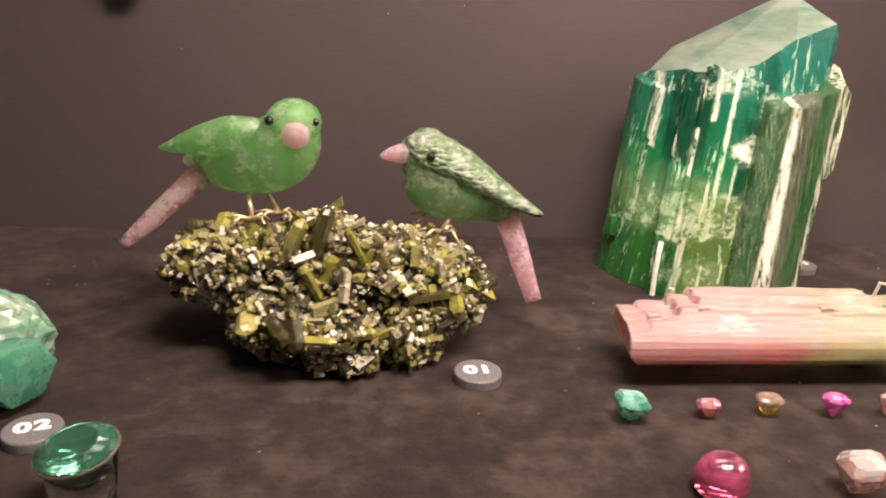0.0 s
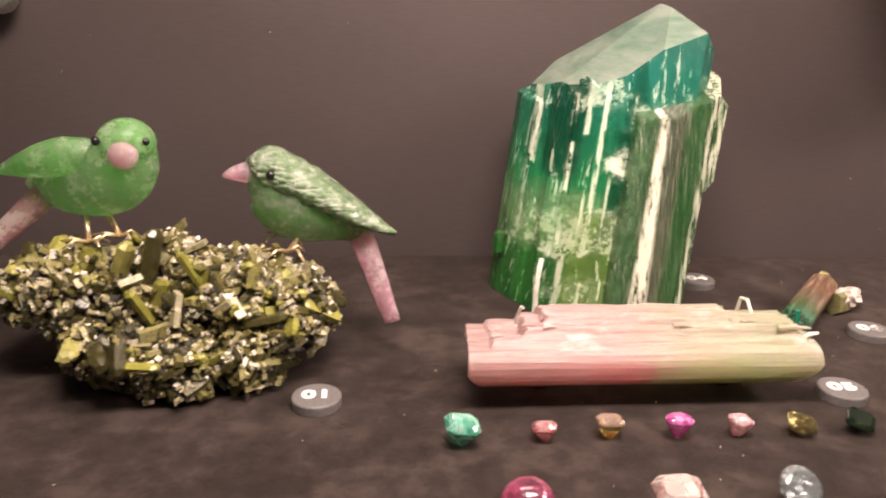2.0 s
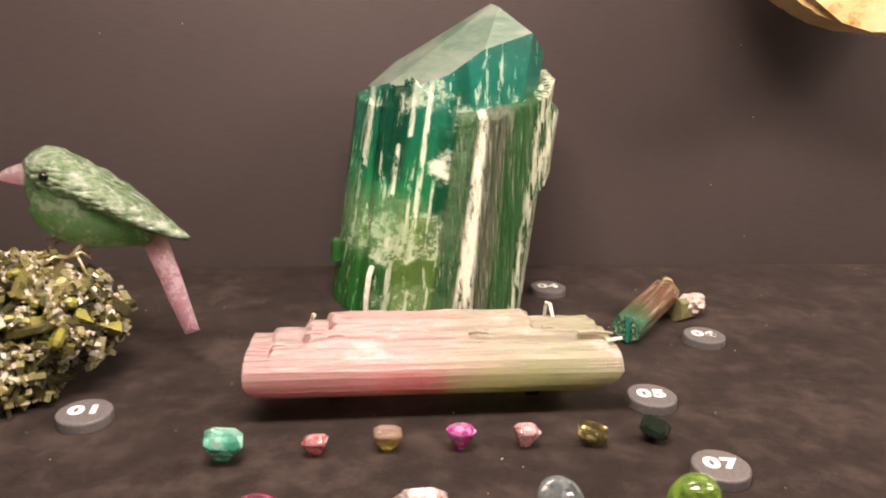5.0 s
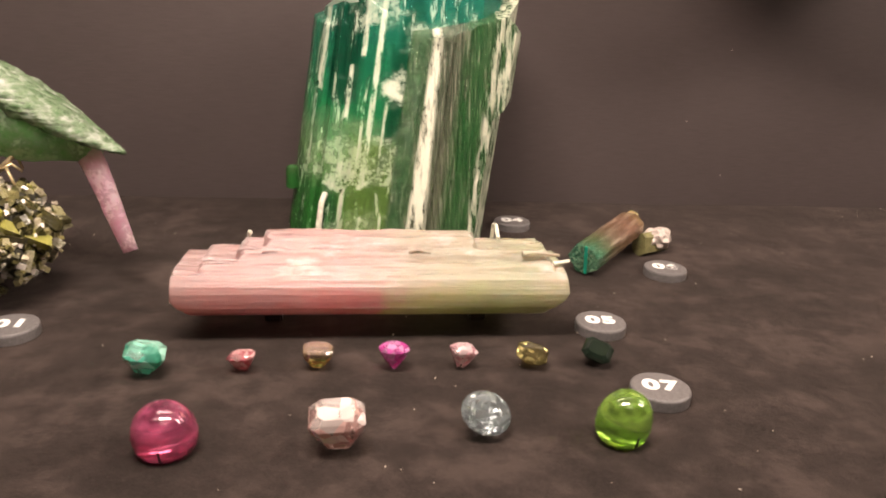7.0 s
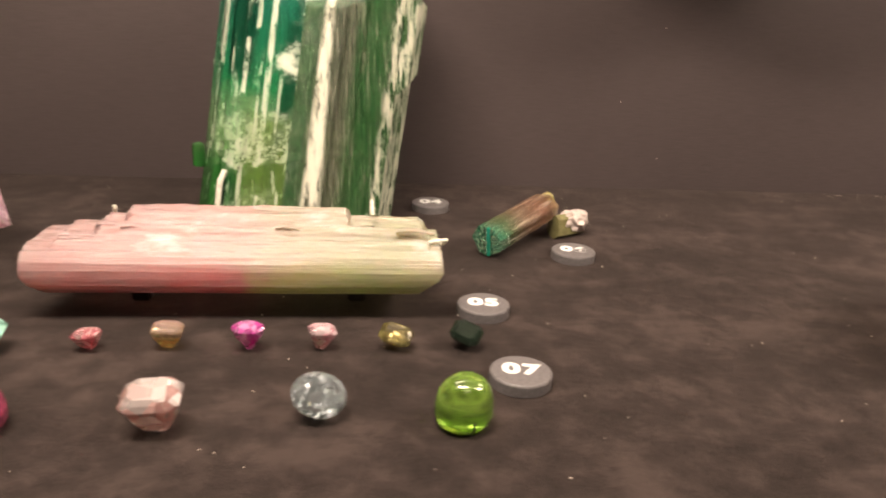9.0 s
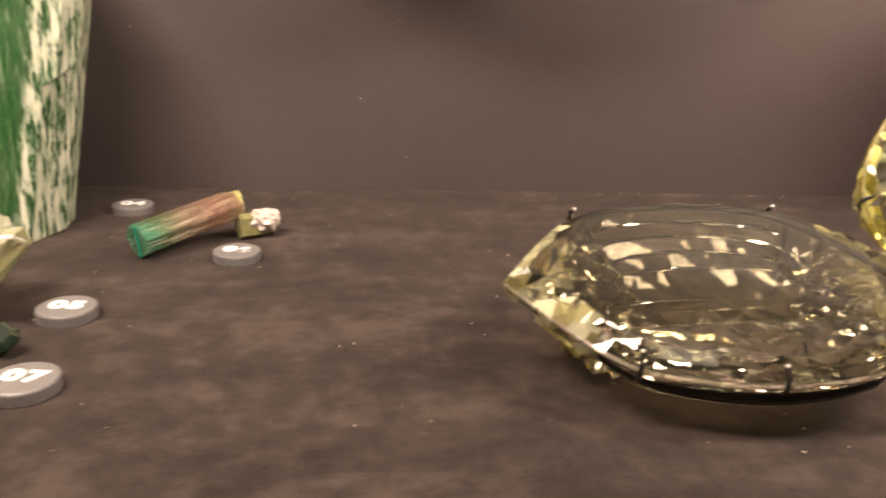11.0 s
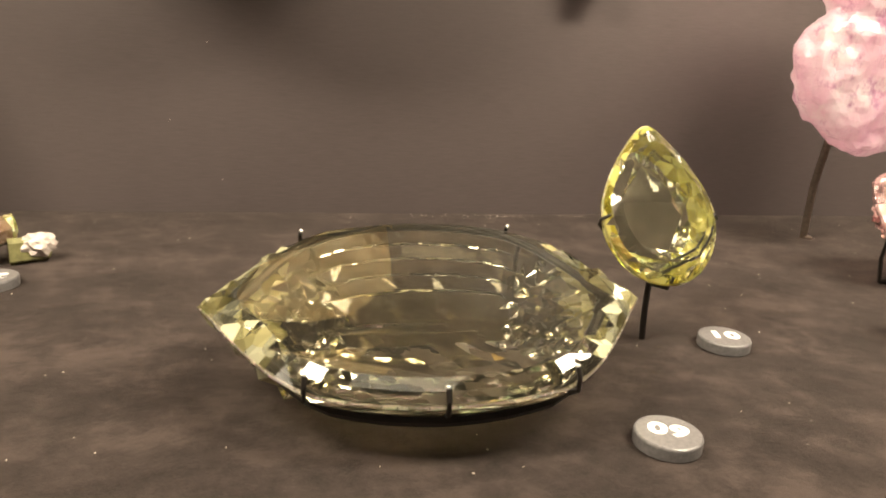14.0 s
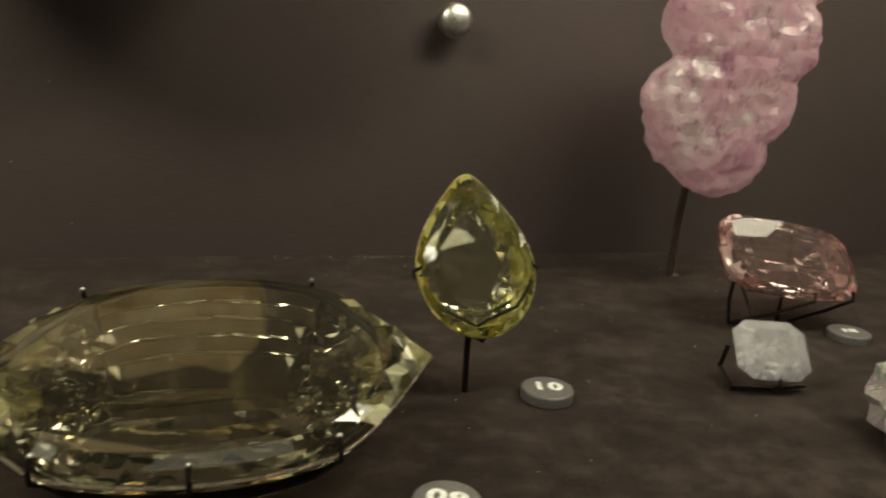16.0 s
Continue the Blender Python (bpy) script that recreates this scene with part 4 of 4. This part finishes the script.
stone(0.2073, 0.4622, "oval", 0.0081, 0.0064, 0.0018, 0.0108, sparkle_mat("magenta", (0.99, 0.45, 0.80), (0.75, 0.10, 0.45), 260), 3, 0, 2, "bright magenta oval gemstone standing on its point", ROW, low=0.2, curve=1.4, table=0.66)
stone(0.2437, 0.4636, "emerald", 0.0068, 0.0056, 0.0018, 0.0098, sparkle_mat("rose_pink", (0.99, 0.78, 0.80), (0.75, 0.40, 0.45), 260), 5, 16, 8, "rose pink step-cut gemstone", ROW, low=0.28, curve=1.35, table=0.68)
stone(0.2805, 0.4645, "emerald", 0.0084, 0.0062, 0.0022, 0.0070, gem_mat("olive_brown", (0.46, 0.38, 0.16), 0.94), 26, -16, 12, "olive brown step-cut gemstone tipped on its side", ROW, low=0.34, curve=1.2, table=0.64)
stone(0.3165, 0.4660, "emerald", 0.0080, 0.0066, 0.0026, 0.0072, gem_mat("black_green", (0.014, 0.024, 0.016), 0.3, 0.06), 30, -26, 14, "nearly black green step-cut gemstone tipped on its side", ROW, low=0.42, curve=1.2, table=0.62)


def cabochon(x, y, r, h, color, label, turn):
    ob = thing("cabochon", pose(x, y, 0.0003, 14, 0, turn), label, "gemstone", "large stones in a row")
    m = Mat("cabochon_" + label.split()[0])
    n = m.noise(70, (1, 1, 2.2), 5, 0.7)
    m.out("Base_Color", m.mix(m.span(n, 0.40, 0.60), tuple(min(1, c * 1.15) for c in color), tuple(c * 0.30 for c in color)))
    m.val(Transmission_Weight=0.74, Roughness=0.03, IOR=1.6, Coat_Weight=0.6)
    prof = [(0.84, 0.0), (0.91, 0.02), (0.97, 0.10), (1.0, 0.26), (0.985, 0.42), (0.93, 0.58), (0.82, 0.74), (0.64, 0.88), (0.42, 0.96), (0.2, 0.992), (0.03, 1.0)]
    bm = rings_bm([[(r * p * math.cos(a), r * 0.92 * p * math.sin(a), h * z + 0.0022) for a in (math.tau * k / 36 for k in range(36))] for p, z in prof])
    part("stone", bm, m.m, ob, smooth=True)
    part("prong", tube([(r * 0.12, -r * 0.66, 0.0), (r * 0.13, -r * 0.93, 0.006), (r * 0.13, -r * 0.93, 0.011)], 0.0005, 6), DARK_WIRE, ob, "thin dark mounting pin")
    return ob


BIG = "large stones in a row"
cabochon(0.1095, 0.3960, 0.0138, 0.0205, (0.86, 0.18, 0.36), "crimson pink domed cabochon with a bright highlight", -6)
cabochon(0.3075, 0.3985, 0.0128, 0.0230, (0.50, 0.86, 0.14), "lime green domed cabochon with a pinned base", 8)
stone(0.1808, 0.3925, "emerald", 0.0120, 0.0098, 0.0040, 0.0150, sparkle_mat("pale_peach", (1.0, 0.92, 0.89), (0.70, 0.45, 0.42), 150), 12, 2, -3, "pale peach step-cut gemstone with a broad table", BIG, 4, low=0.42, curve=1.35, table=0.66)
stone(0.2465, 0.4025, "oval", 0.0120, 0.0104, 0.0034, 0.0105, gem_mat("ice_blue", (0.78, 0.88, 0.91), 0.92), 40, 4, 14, "ice blue oval gemstone", BIG, 3, 20, low=0.3, curve=1.1)

# ---- green beryl lump and the mounted oval stone ----


def beryl():
    ob = thing("beryl_crystal", pose(-0.286, 0.492, 0), "rough pale green beryl crystal with glassy faces", "mineral specimen")
    pale = frosted_mat("pale_beryl", (0.14, 0.30, 0.21), (0.40, 0.48, 0.37), 0.15)
    deep = frosted_mat("deep_beryl", (0.05, 0.26, 0.17), (0.12, 0.34, 0.24), 0.35)
    part("crust", blob((-0.006, 0.004, 0.030), (0.040, 0.030, 0.028), 0.16, 2.6, 11, 4), pale, ob, "chalky pale crust")
    part("crystal", prism_bm(0.021, 0.044, 6, 0.15, 0.9, 0.08, 3, m=Matrix.Translation((-0.006, -0.012, 0.022)) @ Vector((1, -0.35, 0.02)).to_track_quat("Z", "Y").to_matrix().to_4x4()), deep, ob, "glassy sea-green face")
    for k, (x, y, z, s) in enumerate(((-0.02, -0.02, 0.028, 0.016), (-0.005, -0.018, 0.05, 0.014), (0.012, 0.0, 0.048, 0.012), (-0.012, -0.028, 0.010, 0.010), (0.0, -0.024, 0.036, 0.008), (0.010, -0.016, 0.006, 0.004))):
        part("chip", blob((x, y, z), (s, s * 0.8, s * 0.7), 0.5, 3.5, 20 + k, 2), pale if k < 5 else LETTER, ob)
    part("pin", tube([(-0.030, 0.0, 0.02), (-0.0285, -0.004, 0.050), (-0.026, -0.006, 0.066)], 0.0012), PRONG_WHITE, ob, "pale mounting pin")
    return ob


beryl()
hold = thing("mounted_gemstone", pose(-0.195, 0.389, 0, 0, 0, 8), "dark green oval gemstone in a clear acrylic holder", "gemstone")
bm = gem_bm("oval", 0.0185, 0.0140, 0.004, 0.011, 0.62, 3, 24)
bm.transform(pose(0, 0, 0.030, 18, -10, 0))
part("stone", bm, gem_mat("emerald_green", (0.26, 0.82, 0.56), 0.94), hold)
part("rim", tube([Matrix.Translation((0, 0, 0.0288)) @ pose(0, 0, 0, 18, -10, 0) @ Vector((0.0188 * math.cos(math.tau * k / 32), 0.0143 * math.sin(math.tau * k / 32), 0)) for k in range(33)], 0.0008, 6), BRASS_WIRE, hold, "thin metal rim")
bm = rings_bm([[(r * math.cos(math.tau * k / 28), r * 0.85 * math.sin(math.tau * k / 28), z) for k in range(28)] for r, z in ((0.0145, 0.0), (0.0145, 0.018), (0.0138, 0.019), (0.006, 0.0125))])
part("holder", bm, ACRYLIC, hold, "clear acrylic cup", True)
part("post", tube([(0.012, 0.006, 0.0), (0.015, 0.008, 0.027)], 0.0012), DARK_WIRE, hold)

# ---- large pale yellow stones ----


# Body tint lowered to darken the see-through middle; ends carry painted sparkle
PALE_YELLOW = gem_mat("pale_yellow", (0.82, 0.76, 0.55), 0.988, 0.0, 1.60)
PALE_YELLOW_ENDS = sparkle_mat("pale_yellow_ends", (0.96, 0.92, 0.62), (0.50, 0.44, 0.20))
YELLOW = gem_mat("lemon_yellow", (0.995, 0.98, 0.74), 0.985, 0.0, 1.60)
YELLOW_SIDES = sparkle_mat("lemon_yellow_sides", (0.96, 0.91, 0.30), (0.50, 0.42, 0.05), 130)


# Pale materials for rings added to paint bright edges on two stones
RIM = frosted_mat("bright_edge", (0.70, 0.64, 0.40), (0.92, 0.88, 0.70), 0.6)
RIM_LEMON = frosted_mat("bright_lemon_edge", (0.66, 0.62, 0.16), (0.90, 0.86, 0.40), 0.6)


def wire_ring(kind, a, b, n=48, z=0.0):
    o = outline(kind, n)
    return [(x * a, y * b, z) for x, y in o] + [(o[0][0] * a, o[0][1] * b, z)]


HALF = ((1.0, 0.0), (0.97, 0.06), (0.94, 0.125), (0.905, 0.205), (0.87, 0.285), (0.835, 0.36), (0.80, 0.435), (0.765, 0.505), (0.73, 0.57), (0.695, 0.635), (0.655, 0.70), (0.58, 0.80), (0.50, 0.875), (0.39, 0.925), (0.27, 0.965), (0.18, 0.982), (0.09, 0.995), (0.0, 1.0))


def boat(sx=1.0, sy=1.0, half=HALF):
    """A long outline mirrored from a quarter of it."""
    up = [(x, w) for x, w in half] + [(-x, w) for x, w in half[-2::-1]]
    full = up + [(x, -w) for x, w in up[-2:0:-1]]
    return [(x * sx, y * sy) for x, y in full]


def step_bm(a, b, half=HALF, deep=1.0):
    """Step cut along the sides; many small broken facets towards both ends."""
    rows = [(0.60, 0.05, -0.0405), (0.625, 0.20, -0.0400), (0.66, 0.355, -0.0378), (0.662, 0.365, -0.0352), (0.705, 0.515, -0.0335), (0.707, 0.525, -0.0305), (0.76, 0.675, -0.0278), (0.762, 0.685, -0.0248), (0.83, 0.815, -0.0212), (0.832, 0.825, -0.0178), (0.90, 0.92, -0.0110), (0.96, 0.975, -0.0056), (1.0, 1.0, -0.001), (1.0, 1.0, 0.0008), (0.95, 0.935, 0.0050), (0.895, 0.865, 0.0080)]
    rnd = random.Random(5)
    bm = bmesh.new()
    grid = []
    for i, (sx, sy, z) in enumerate(rows):
        z *= deep
        ring = []
        for x, y in boat(sx * a, sy * b, half):
            tip = max(0.0, (abs(x) / (sx * a) - 0.58) / 0.42)
            j = 0.0 if abs(z) < 0.0011 else max(0.05, min(1.0, tip * 3))
            ring.append(bm.verts.new((x + j * rnd.uniform(-0.003, 0.003), y * (1 + j * rnd.uniform(-0.08, 0.08)), z * (1 + j * rnd.uniform(-0.22, 0.22)))))
        grid.append(ring)
    n = len(grid[0])
    for i, (p, q) in enumerate(zip(grid, grid[1:])):
        for k in range(n):
            l = (k + 1) % n
            if abs(p[k].co.x + p[l].co.x) / 2 > 0.52 * a * rows[i][0]:
                if (i + k) % 2:
                    bm.faces.new((p[k], p[l], q[k])), bm.faces.new((p[l], q[l], q[k]))
                else:
                    bm.faces.new((p[k], p[l], q[l])), bm.faces.new((p[k], q[l], q[k]))
            else:
                bm.faces.new((p[k], p[l], q[l], q[k]))
    bm.faces.new(grid[0][::-1])
    bm.faces.new(grid[-1])
    for f in bm.faces:
        c = f.calc_center_median()
        f.material_index = 1 if abs(c.x) > 0.66 * a and c.z < 0.0075 * deep else 0
    return bm


def marquise():
    ob = thing("marquise_gemstone", pose(0.650, 0.4400, 0.0455, 15, -1, -2), "very large pale yellow marquise-cut gemstone in a wire cradle", "gemstone")
    part("stone", step_bm(0.1035, 0.0690), [PALE_YELLOW, PALE_YELLOW_ENDS], ob)

    def loop(a, b, z):
        o = boat(a, b)
        return [(x, y, z) for x, y in o + o[:1]]

    # added ring, stands in for light caught by the crown's edge facets
    part("girdle", tube(loop(0.1030, 0.0686, 0.0), 0.0009, 8), RIM, ob, "thin pale ring added for a bright edge", True)
    cradle = part("cradle", tube(loop(0.090, 0.0665, -0.0080), 0.0032), DARK_WIRE, ob, "dark wire cradle")
    for x, y in ((-0.056, -0.0585), (0.0, -0.0690), (0.056, -0.0585), (-0.060, 0.0560), (0.050, 0.0600)):
        part("prong", tube([(x * 0.97, y * 0.93, -0.0085), (x, y * 1.02, -0.002), (x, y * 1.01, 0.004), (x * 0.99, y * 0.955, 0.0075)], 0.0011, 7), DARK_WIRE, cradle)
        bead = bmesh.new()
        bmesh.ops.create_uvsphere(bead, u_segments=10, v_segments=6, radius=0.0011, matrix=Matrix.Translation((x * 0.99, y * 0.95, 0.0078)))
        part("bead", bead, CHROME, cradle, "bright prong end", True)
    inv = ob.matrix_world.inverted()
    for x, y in ((-0.055, 0.050), (0.055, 0.050)):
        top = ob.matrix_world @ Vector((x, y, -0.0085))
        part("leg", tube([(x, y, -0.0085), inv @ Vector((top.x * 0.8 + 0.13, top.y * 0.7 + 0.132, 0.0))], 0.0012, 7), DARK_WIRE, ob)
    return ob


marquise()


def pear():
    ob = thing("pear_gemstone", pose(0.792, 0.503, 0.079, 57, 0, 2), "lemon yellow pear-cut gemstone upright on a wire stand", "gemstone")
    bm = gem_bm("pear", 0.0345, 0.0475, 0.007, 0.024, 0.74, 6, 44, jitter=0.15, low=0.58, curve=1.6)
    for f in bm.faces:
        c = f.calc_center_median()
        f.material_index = 1 if -0.021 < c.z < 0.0035 else 0
    part("stone", bm, [YELLOW, YELLOW_SIDES], ob)
    # added lemon ring, paints a bright edge round the pear
    part("girdle", tube(wire_ring("pear", 0.0344, 0.0474, 72, 0.0), 0.0009, 8), RIM_LEMON, ob, "thin lemon ring added for a bright edge", True)
    inv = ob.matrix_world.inverted()
    foot = inv @ Vector((0.789, 0.493, 0.0))
    part("post", tube([foot, inv @ Vector((0.789, 0.4945, 0.018)), inv @ Vector((0.789, 0.494, 0.036))], 0.0019), DARK_WIRE, ob, "dark wire post")
    part("prong", tube([inv @ Vector((0.789, 0.494, 0.034)), inv @ Vector((0.793, 0.480, 0.036)), inv @ Vector((0.794, 0.477, 0.044))], 0.0011, 7), DARK_WIRE, ob)
    for s in (-1, 1):
        part("prong", tube([(0.0, -0.036, -0.016), (s * 0.022, -0.026, -0.012), (s * 0.0345, -0.010, -0.006), (s * 0.036, -0.009, 0.0), (s * 0.0315, -0.008, 0.0045)], 0.0010, 7), DARK_WIRE, ob)
    return ob


pear()

# ---- pink stones ----


def pink_mat():
    m = Mat("rough_pink")
    n = m.noise(24, (1, 1, 0.8), 6, 0.7)
    v = m.noise(48, (1.3, 1, 0.8), 6, 0.75)
    col = m.ramp(n, (0.34, (0.80, 0.48, 0.63)), (0.5, (0.92, 0.68, 0.77)), (0.64, (0.97, 0.88, 0.90)))
    col = m.mix(m.span(v, 0.54, 0.64, 0, 0.85), col, (0.42, 0.16, 0.34))
    w = m.noise(34, (1.2, 1, 0.8), 5, 0.65)
    m.out("Base_Color", m.mix(m.span(w, 0.60, 0.64), col, (0.92, 0.86, 0.84)))
    m.val(Transmission_Weight=0.55, Roughness=0.2, IOR=1.58, Subsurface_Weight=0.6, Subsurface_Scale=0.01, Subsurface_Radius=(1.0, 0.8, 0.9))
    m.translucent(m.mix(0.5, col, (0.95, 0.75, 0.82)), 0.35)
    vo = m.t.nodes.new("ShaderNodeTexVoronoi")
    vo.inputs["Scale"].default_value = 55
    m.link(m.coord.outputs["Object"], vo.inputs["Vector"])
    m.bump(m.math("ADD", m.math("MULTIPLY", vo.outputs["Distance"], 0.7), m.noise(50, (1, 1, 0.6), 5, 0.6)), 0.6, 0.004)
    return m.m


def rough_pink():
    ob = thing("pink_crystal", pose(1.048, 0.701, 0), "rough translucent pink crystal mass held up on a rod", "mineral specimen")
    bm = bmesh.new()
    for i, (c, r) in enumerate((((-0.034, -0.045, 0.153), (0.048, 0.030, 0.049)), ((-0.015, -0.045, 0.122), (0.040, 0.028, 0.036)), ((0.004, -0.045, 0.166), (0.043, 0.030, 0.040)), ((0.018, -0.045, 0.210), (0.041, 0.030, 0.040)), ((-0.027, -0.042, 0.220), (0.042, 0.028, 0.046)), ((0.000, -0.045, 0.196), (0.045, 0.030, 0.045)), ((0.003, -0.043, 0.258), (0.054, 0.028, 0.038)))):
        blob((c[0] * 0.97 - 0.004, c[1] - 0.016, c[2] * 0.97 + 0.006), tuple(0.97 * q for q in r), 0.10, 2.2, 31 + i, 5, bm)
    # one broad fracture face towards the front
    for v in bm.verts:
        face = -0.078 + 0.006 * noise.fractal(v.co * 26, 0.8, 2.0, 4)
        if v.co.y < face:
            v.co.y = face + (v.co.y - face) * 0.12
    st = part("stone", bm, pink_mat(), ob, smooth=True)
    rm = st.modifiers.new("fuse", "REMESH")
    rm.mode, rm.voxel_size, rm.use_smooth_shade = "VOXEL", 0.0028, False
    tx = bpy.data.textures.new("chips", "VORONOI")
    tx.noise_scale, tx.distance_metric = 0.030, "MANHATTAN"
    dm = st.modifiers.new("chips", "DISPLACE")
    dm.texture, dm.strength, dm.mid_level, dm.texture_coords = tx, 0.0035, 0.5, "LOCAL"
    tx = bpy.data.textures.new("small_chips", "VORONOI")
    tx.noise_scale, tx.distance_metric = 0.013, "MANHATTAN"
    dm = st.modifiers.new("small_chips", "DISPLACE")
    dm.texture, dm.strength, dm.mid_level, dm.texture_coords = tx, 0.0018, 0.5, "LOCAL"
    de = st.modifiers.new("facets", "DECIMATE")
    de.ratio = 0.3
    part("rod", tube([(-0.003, 0, 0), (-0.006, -0.004, 0.05), (-0.012, -0.020, 0.10), (-0.020, -0.050, 0.14)], 0.0032, 10), BRASS_WIRE, ob, "slim metal rod")
    part("foot", rings_bm([[(r * math.cos(math.tau * k / 16), r * math.sin(math.tau * k / 16), z) for k in range(16)] for r, z in ((0.0055, 0), (0.0055, 0.0012), (0.0035, 0.002))]), BRASS_WIRE, ob)
    return ob


rough_pink()


def wire_stand_gem(at, rot, bm, mat, wires, label, group):
    ob = thing("mounted_gemstone", pose(*at), label, "gemstone", group)
    bm.transform(rot)
    part("stone", bm, mat, ob)
    stand = part("stand", tube(wires[0], 0.0014, 7), DARK_WIRE, ob, "dark bent-wire stand")
    for w in wires[1:]:
        part("leg", tube(w, 0.0014, 7), DARK_WIRE, stand)
    return ob


G = "stones on wire stands"
wire_stand_gem((1.064, 0.578, 0), pose(-0.004, -0.004, 0.054, 42, 8, -4), step_bm(0.0570, 0.0340, ((1.0, 0.0), (0.995, 0.25), (0.965, 0.50), (0.90, 0.70), (0.80, 0.84), (0.66, 0.93), (0.36, 0.98), (0.0, 1.0)), 0.62), [gem_mat("blush_pink", (0.98, 0.74, 0.72), 0.96), sparkle_mat("blush_pink_ends", (0.95, 0.66, 0.64), (0.50, 0.20, 0.20))],
               [[(-0.042, 0.001, 0.0015), (0.012, -0.003, 0.0015)], [(-0.042, 0.001, 0.0015), (-0.020, -0.02, 0.016), (0.004, -0.030, 0.028), (0.004, -0.028, 0.034)], [(0.006, -0.002, 0.0015), (0.024, -0.022, 0.018), (0.038, -0.03, 0.028), (0.038, -0.028, 0.034)],
                [(-0.042, 0.001, 0.0015), (-0.044, 0.002, 0.02), (-0.046, -0.004, 0.045)], [(0.0, 0.0, 0.0015), (0.004, 0.004, 0.022), (0.002, 0.002, 0.03)], [(-0.02, 0.0, 0.0015), (-0.018, 0.03, 0.03), (-0.016, 0.026, 0.076)]],
               "blush pink cushion-cut gemstone on a bent-wire stand", G)
wire_stand_gem((0.975, 0.479, 0), pose(-0.001, -0.006, 0.0255, 50, 4, -6), gem_bm("emerald", 0.0240, 0.0185, 0.005, 0.014, 0.62, 5, low=0.3), gem_mat("lilac_white", (0.96, 0.93, 0.98), 0.72, 0.06),
               [[(-0.024, -0.004, 0.0015), (0.0, -0.012, 0.0025), (0.022, -0.012, 0.004)], [(-0.024, -0.004, 0.0015), (-0.026, 0.006, 0.012), (-0.024, 0.004, 0.026)], [(0.0, -0.012, 0.0025), (0.0, -0.018, 0.008), (0.0, -0.016, 0.012)]],
               "lilac white step-cut gemstone on a low wire stand", G)
quartz = thing("quartz_lump", pose(1.022, 0.402, 0), "rough white and clear crystal lump on the suede", "mineral specimen")
CLEAR_WHITE = frosted_mat("clear_white", (0.62, 0.58, 0.56), (0.92, 0.90, 0.89), 0.45, 0.01, 0.5)
for k, (c, r) in enumerate((((0, 0, 0.022), (0.030, 0.026, 0.024)), ((-0.020, -0.012, 0.014), (0.016, 0.014, 0.015)), ((0.006, -0.008, 0.044), (0.018, 0.016, 0.016)))):
    part("chunk", blob(c, r, 0.38, 3.2, 60 + k, 3), CLEAR_WHITE, quartz)

# ---- on the back wall ----


def amber_mat():
    m = Mat("amber_slab")
    n = m.noise(16, (1, 1, 1.6), 6, 0.7)
    col = m.ramp(n, (0.34, (0.42, 0.20, 0.05)), (0.42, (0.86, 0.62, 0.30)), (0.6, (0.95, 0.78, 0.48)))
    m.out("Base_Color", col)
    m.val(Transmission_Weight=0.15, Roughness=0.3, IOR=1.5)
    m.bump(m.noise(60, detail=6), 0.6, 0.002)
    return m.m


am = thing("amber_crystal", pose(0.566, 0.690, 0.2235), "honey yellow rough crystal slab fixed to the back wall", "mineral specimen")
bm = slab([(-0.134, 0.066), (-0.105, 0.031), (-0.076, 0.013), (-0.052, 0.005), (-0.027, -0.001), (0.018, -0.004), (0.063, 0.009), (0.10, 0.045), (0.11, 0.118), (0.07, 0.18), (-0.02, 0.20), (-0.11, 0.162), (-0.14, 0.11)], 0.05)
bmesh.ops.bevel(bm, geom=bm.edges[:], offset=0.006, segments=2, affect="EDGES")
part("stone", bm, amber_mat(), am)
part("bracket", tube([(0, 0.0, 0.09), (0, 0.102, 0.09)], 0.004), DARK_WIRE, am)


def knob(x, z):
    ob = thing("wall_knob", pose(x, WALL_Y + 0.001, z, 90, 0, 0), "polished round metal standoff knob on the back wall", "knob", "wall knobs")
    prof = [(0.010, 0.0), (0.010, 0.012), (0.0145, 0.0135), (0.0150, 0.018), (0.0145, 0.0225), (0.0125, 0.0255), (0.008, 0.0275), (0.001, 0.028)]
    part("cap", rings_bm([[(r * math.cos(math.tau * k / 32), r * math.sin(math.tau * k / 32), h) for k in range(32)] for r, h in prof]), CHROME, ob, smooth=True)
    return ob


knob(0.842, 0.2125)
knob(-0.275, 0.228)

# ---- lint on the suede ----
rnd = random.Random(9)
bm = bmesh.new()
for k in range(270):
    x, y = rnd.uniform(-0.4, 1.25), rnd.uniform(0.33, 0.775)
    if k < 60:
        x, y = rnd.gauss(0.78, 0.06), 0.772 - abs(rnd.gauss(0, 0.006))
    s = rnd.uniform(0.0002, 0.00045)
    m = Matrix.Translation((x, y, 0.0006)) @ Euler((0, 0, rnd.uniform(0, 6))).to_matrix().to_4x4() @ Matrix.Diagonal((s * rnd.uniform(1, 3), s, s, 1))
    bmesh.ops.create_cube(bm, size=1, matrix=m)
for k in range(12):
    s = rnd.uniform(0.0003, 0.0007)
    m = Matrix.Translation((rnd.uniform(-0.3, 0.6), WALL_Y + 0.0016, rnd.uniform(0.02, 0.3))) @ Euler((0, rnd.uniform(0, 6), 0)).to_matrix().to_4x4() @ Matrix.Diagonal((s * rnd.uniform(1, 3), s, s, 1))
    bmesh.ops.create_cube(bm, size=1, matrix=m)
tagged(part("lint", bm, LINT), "tiny pale specks of dust on suede and wall", "dust", kind="stuff")
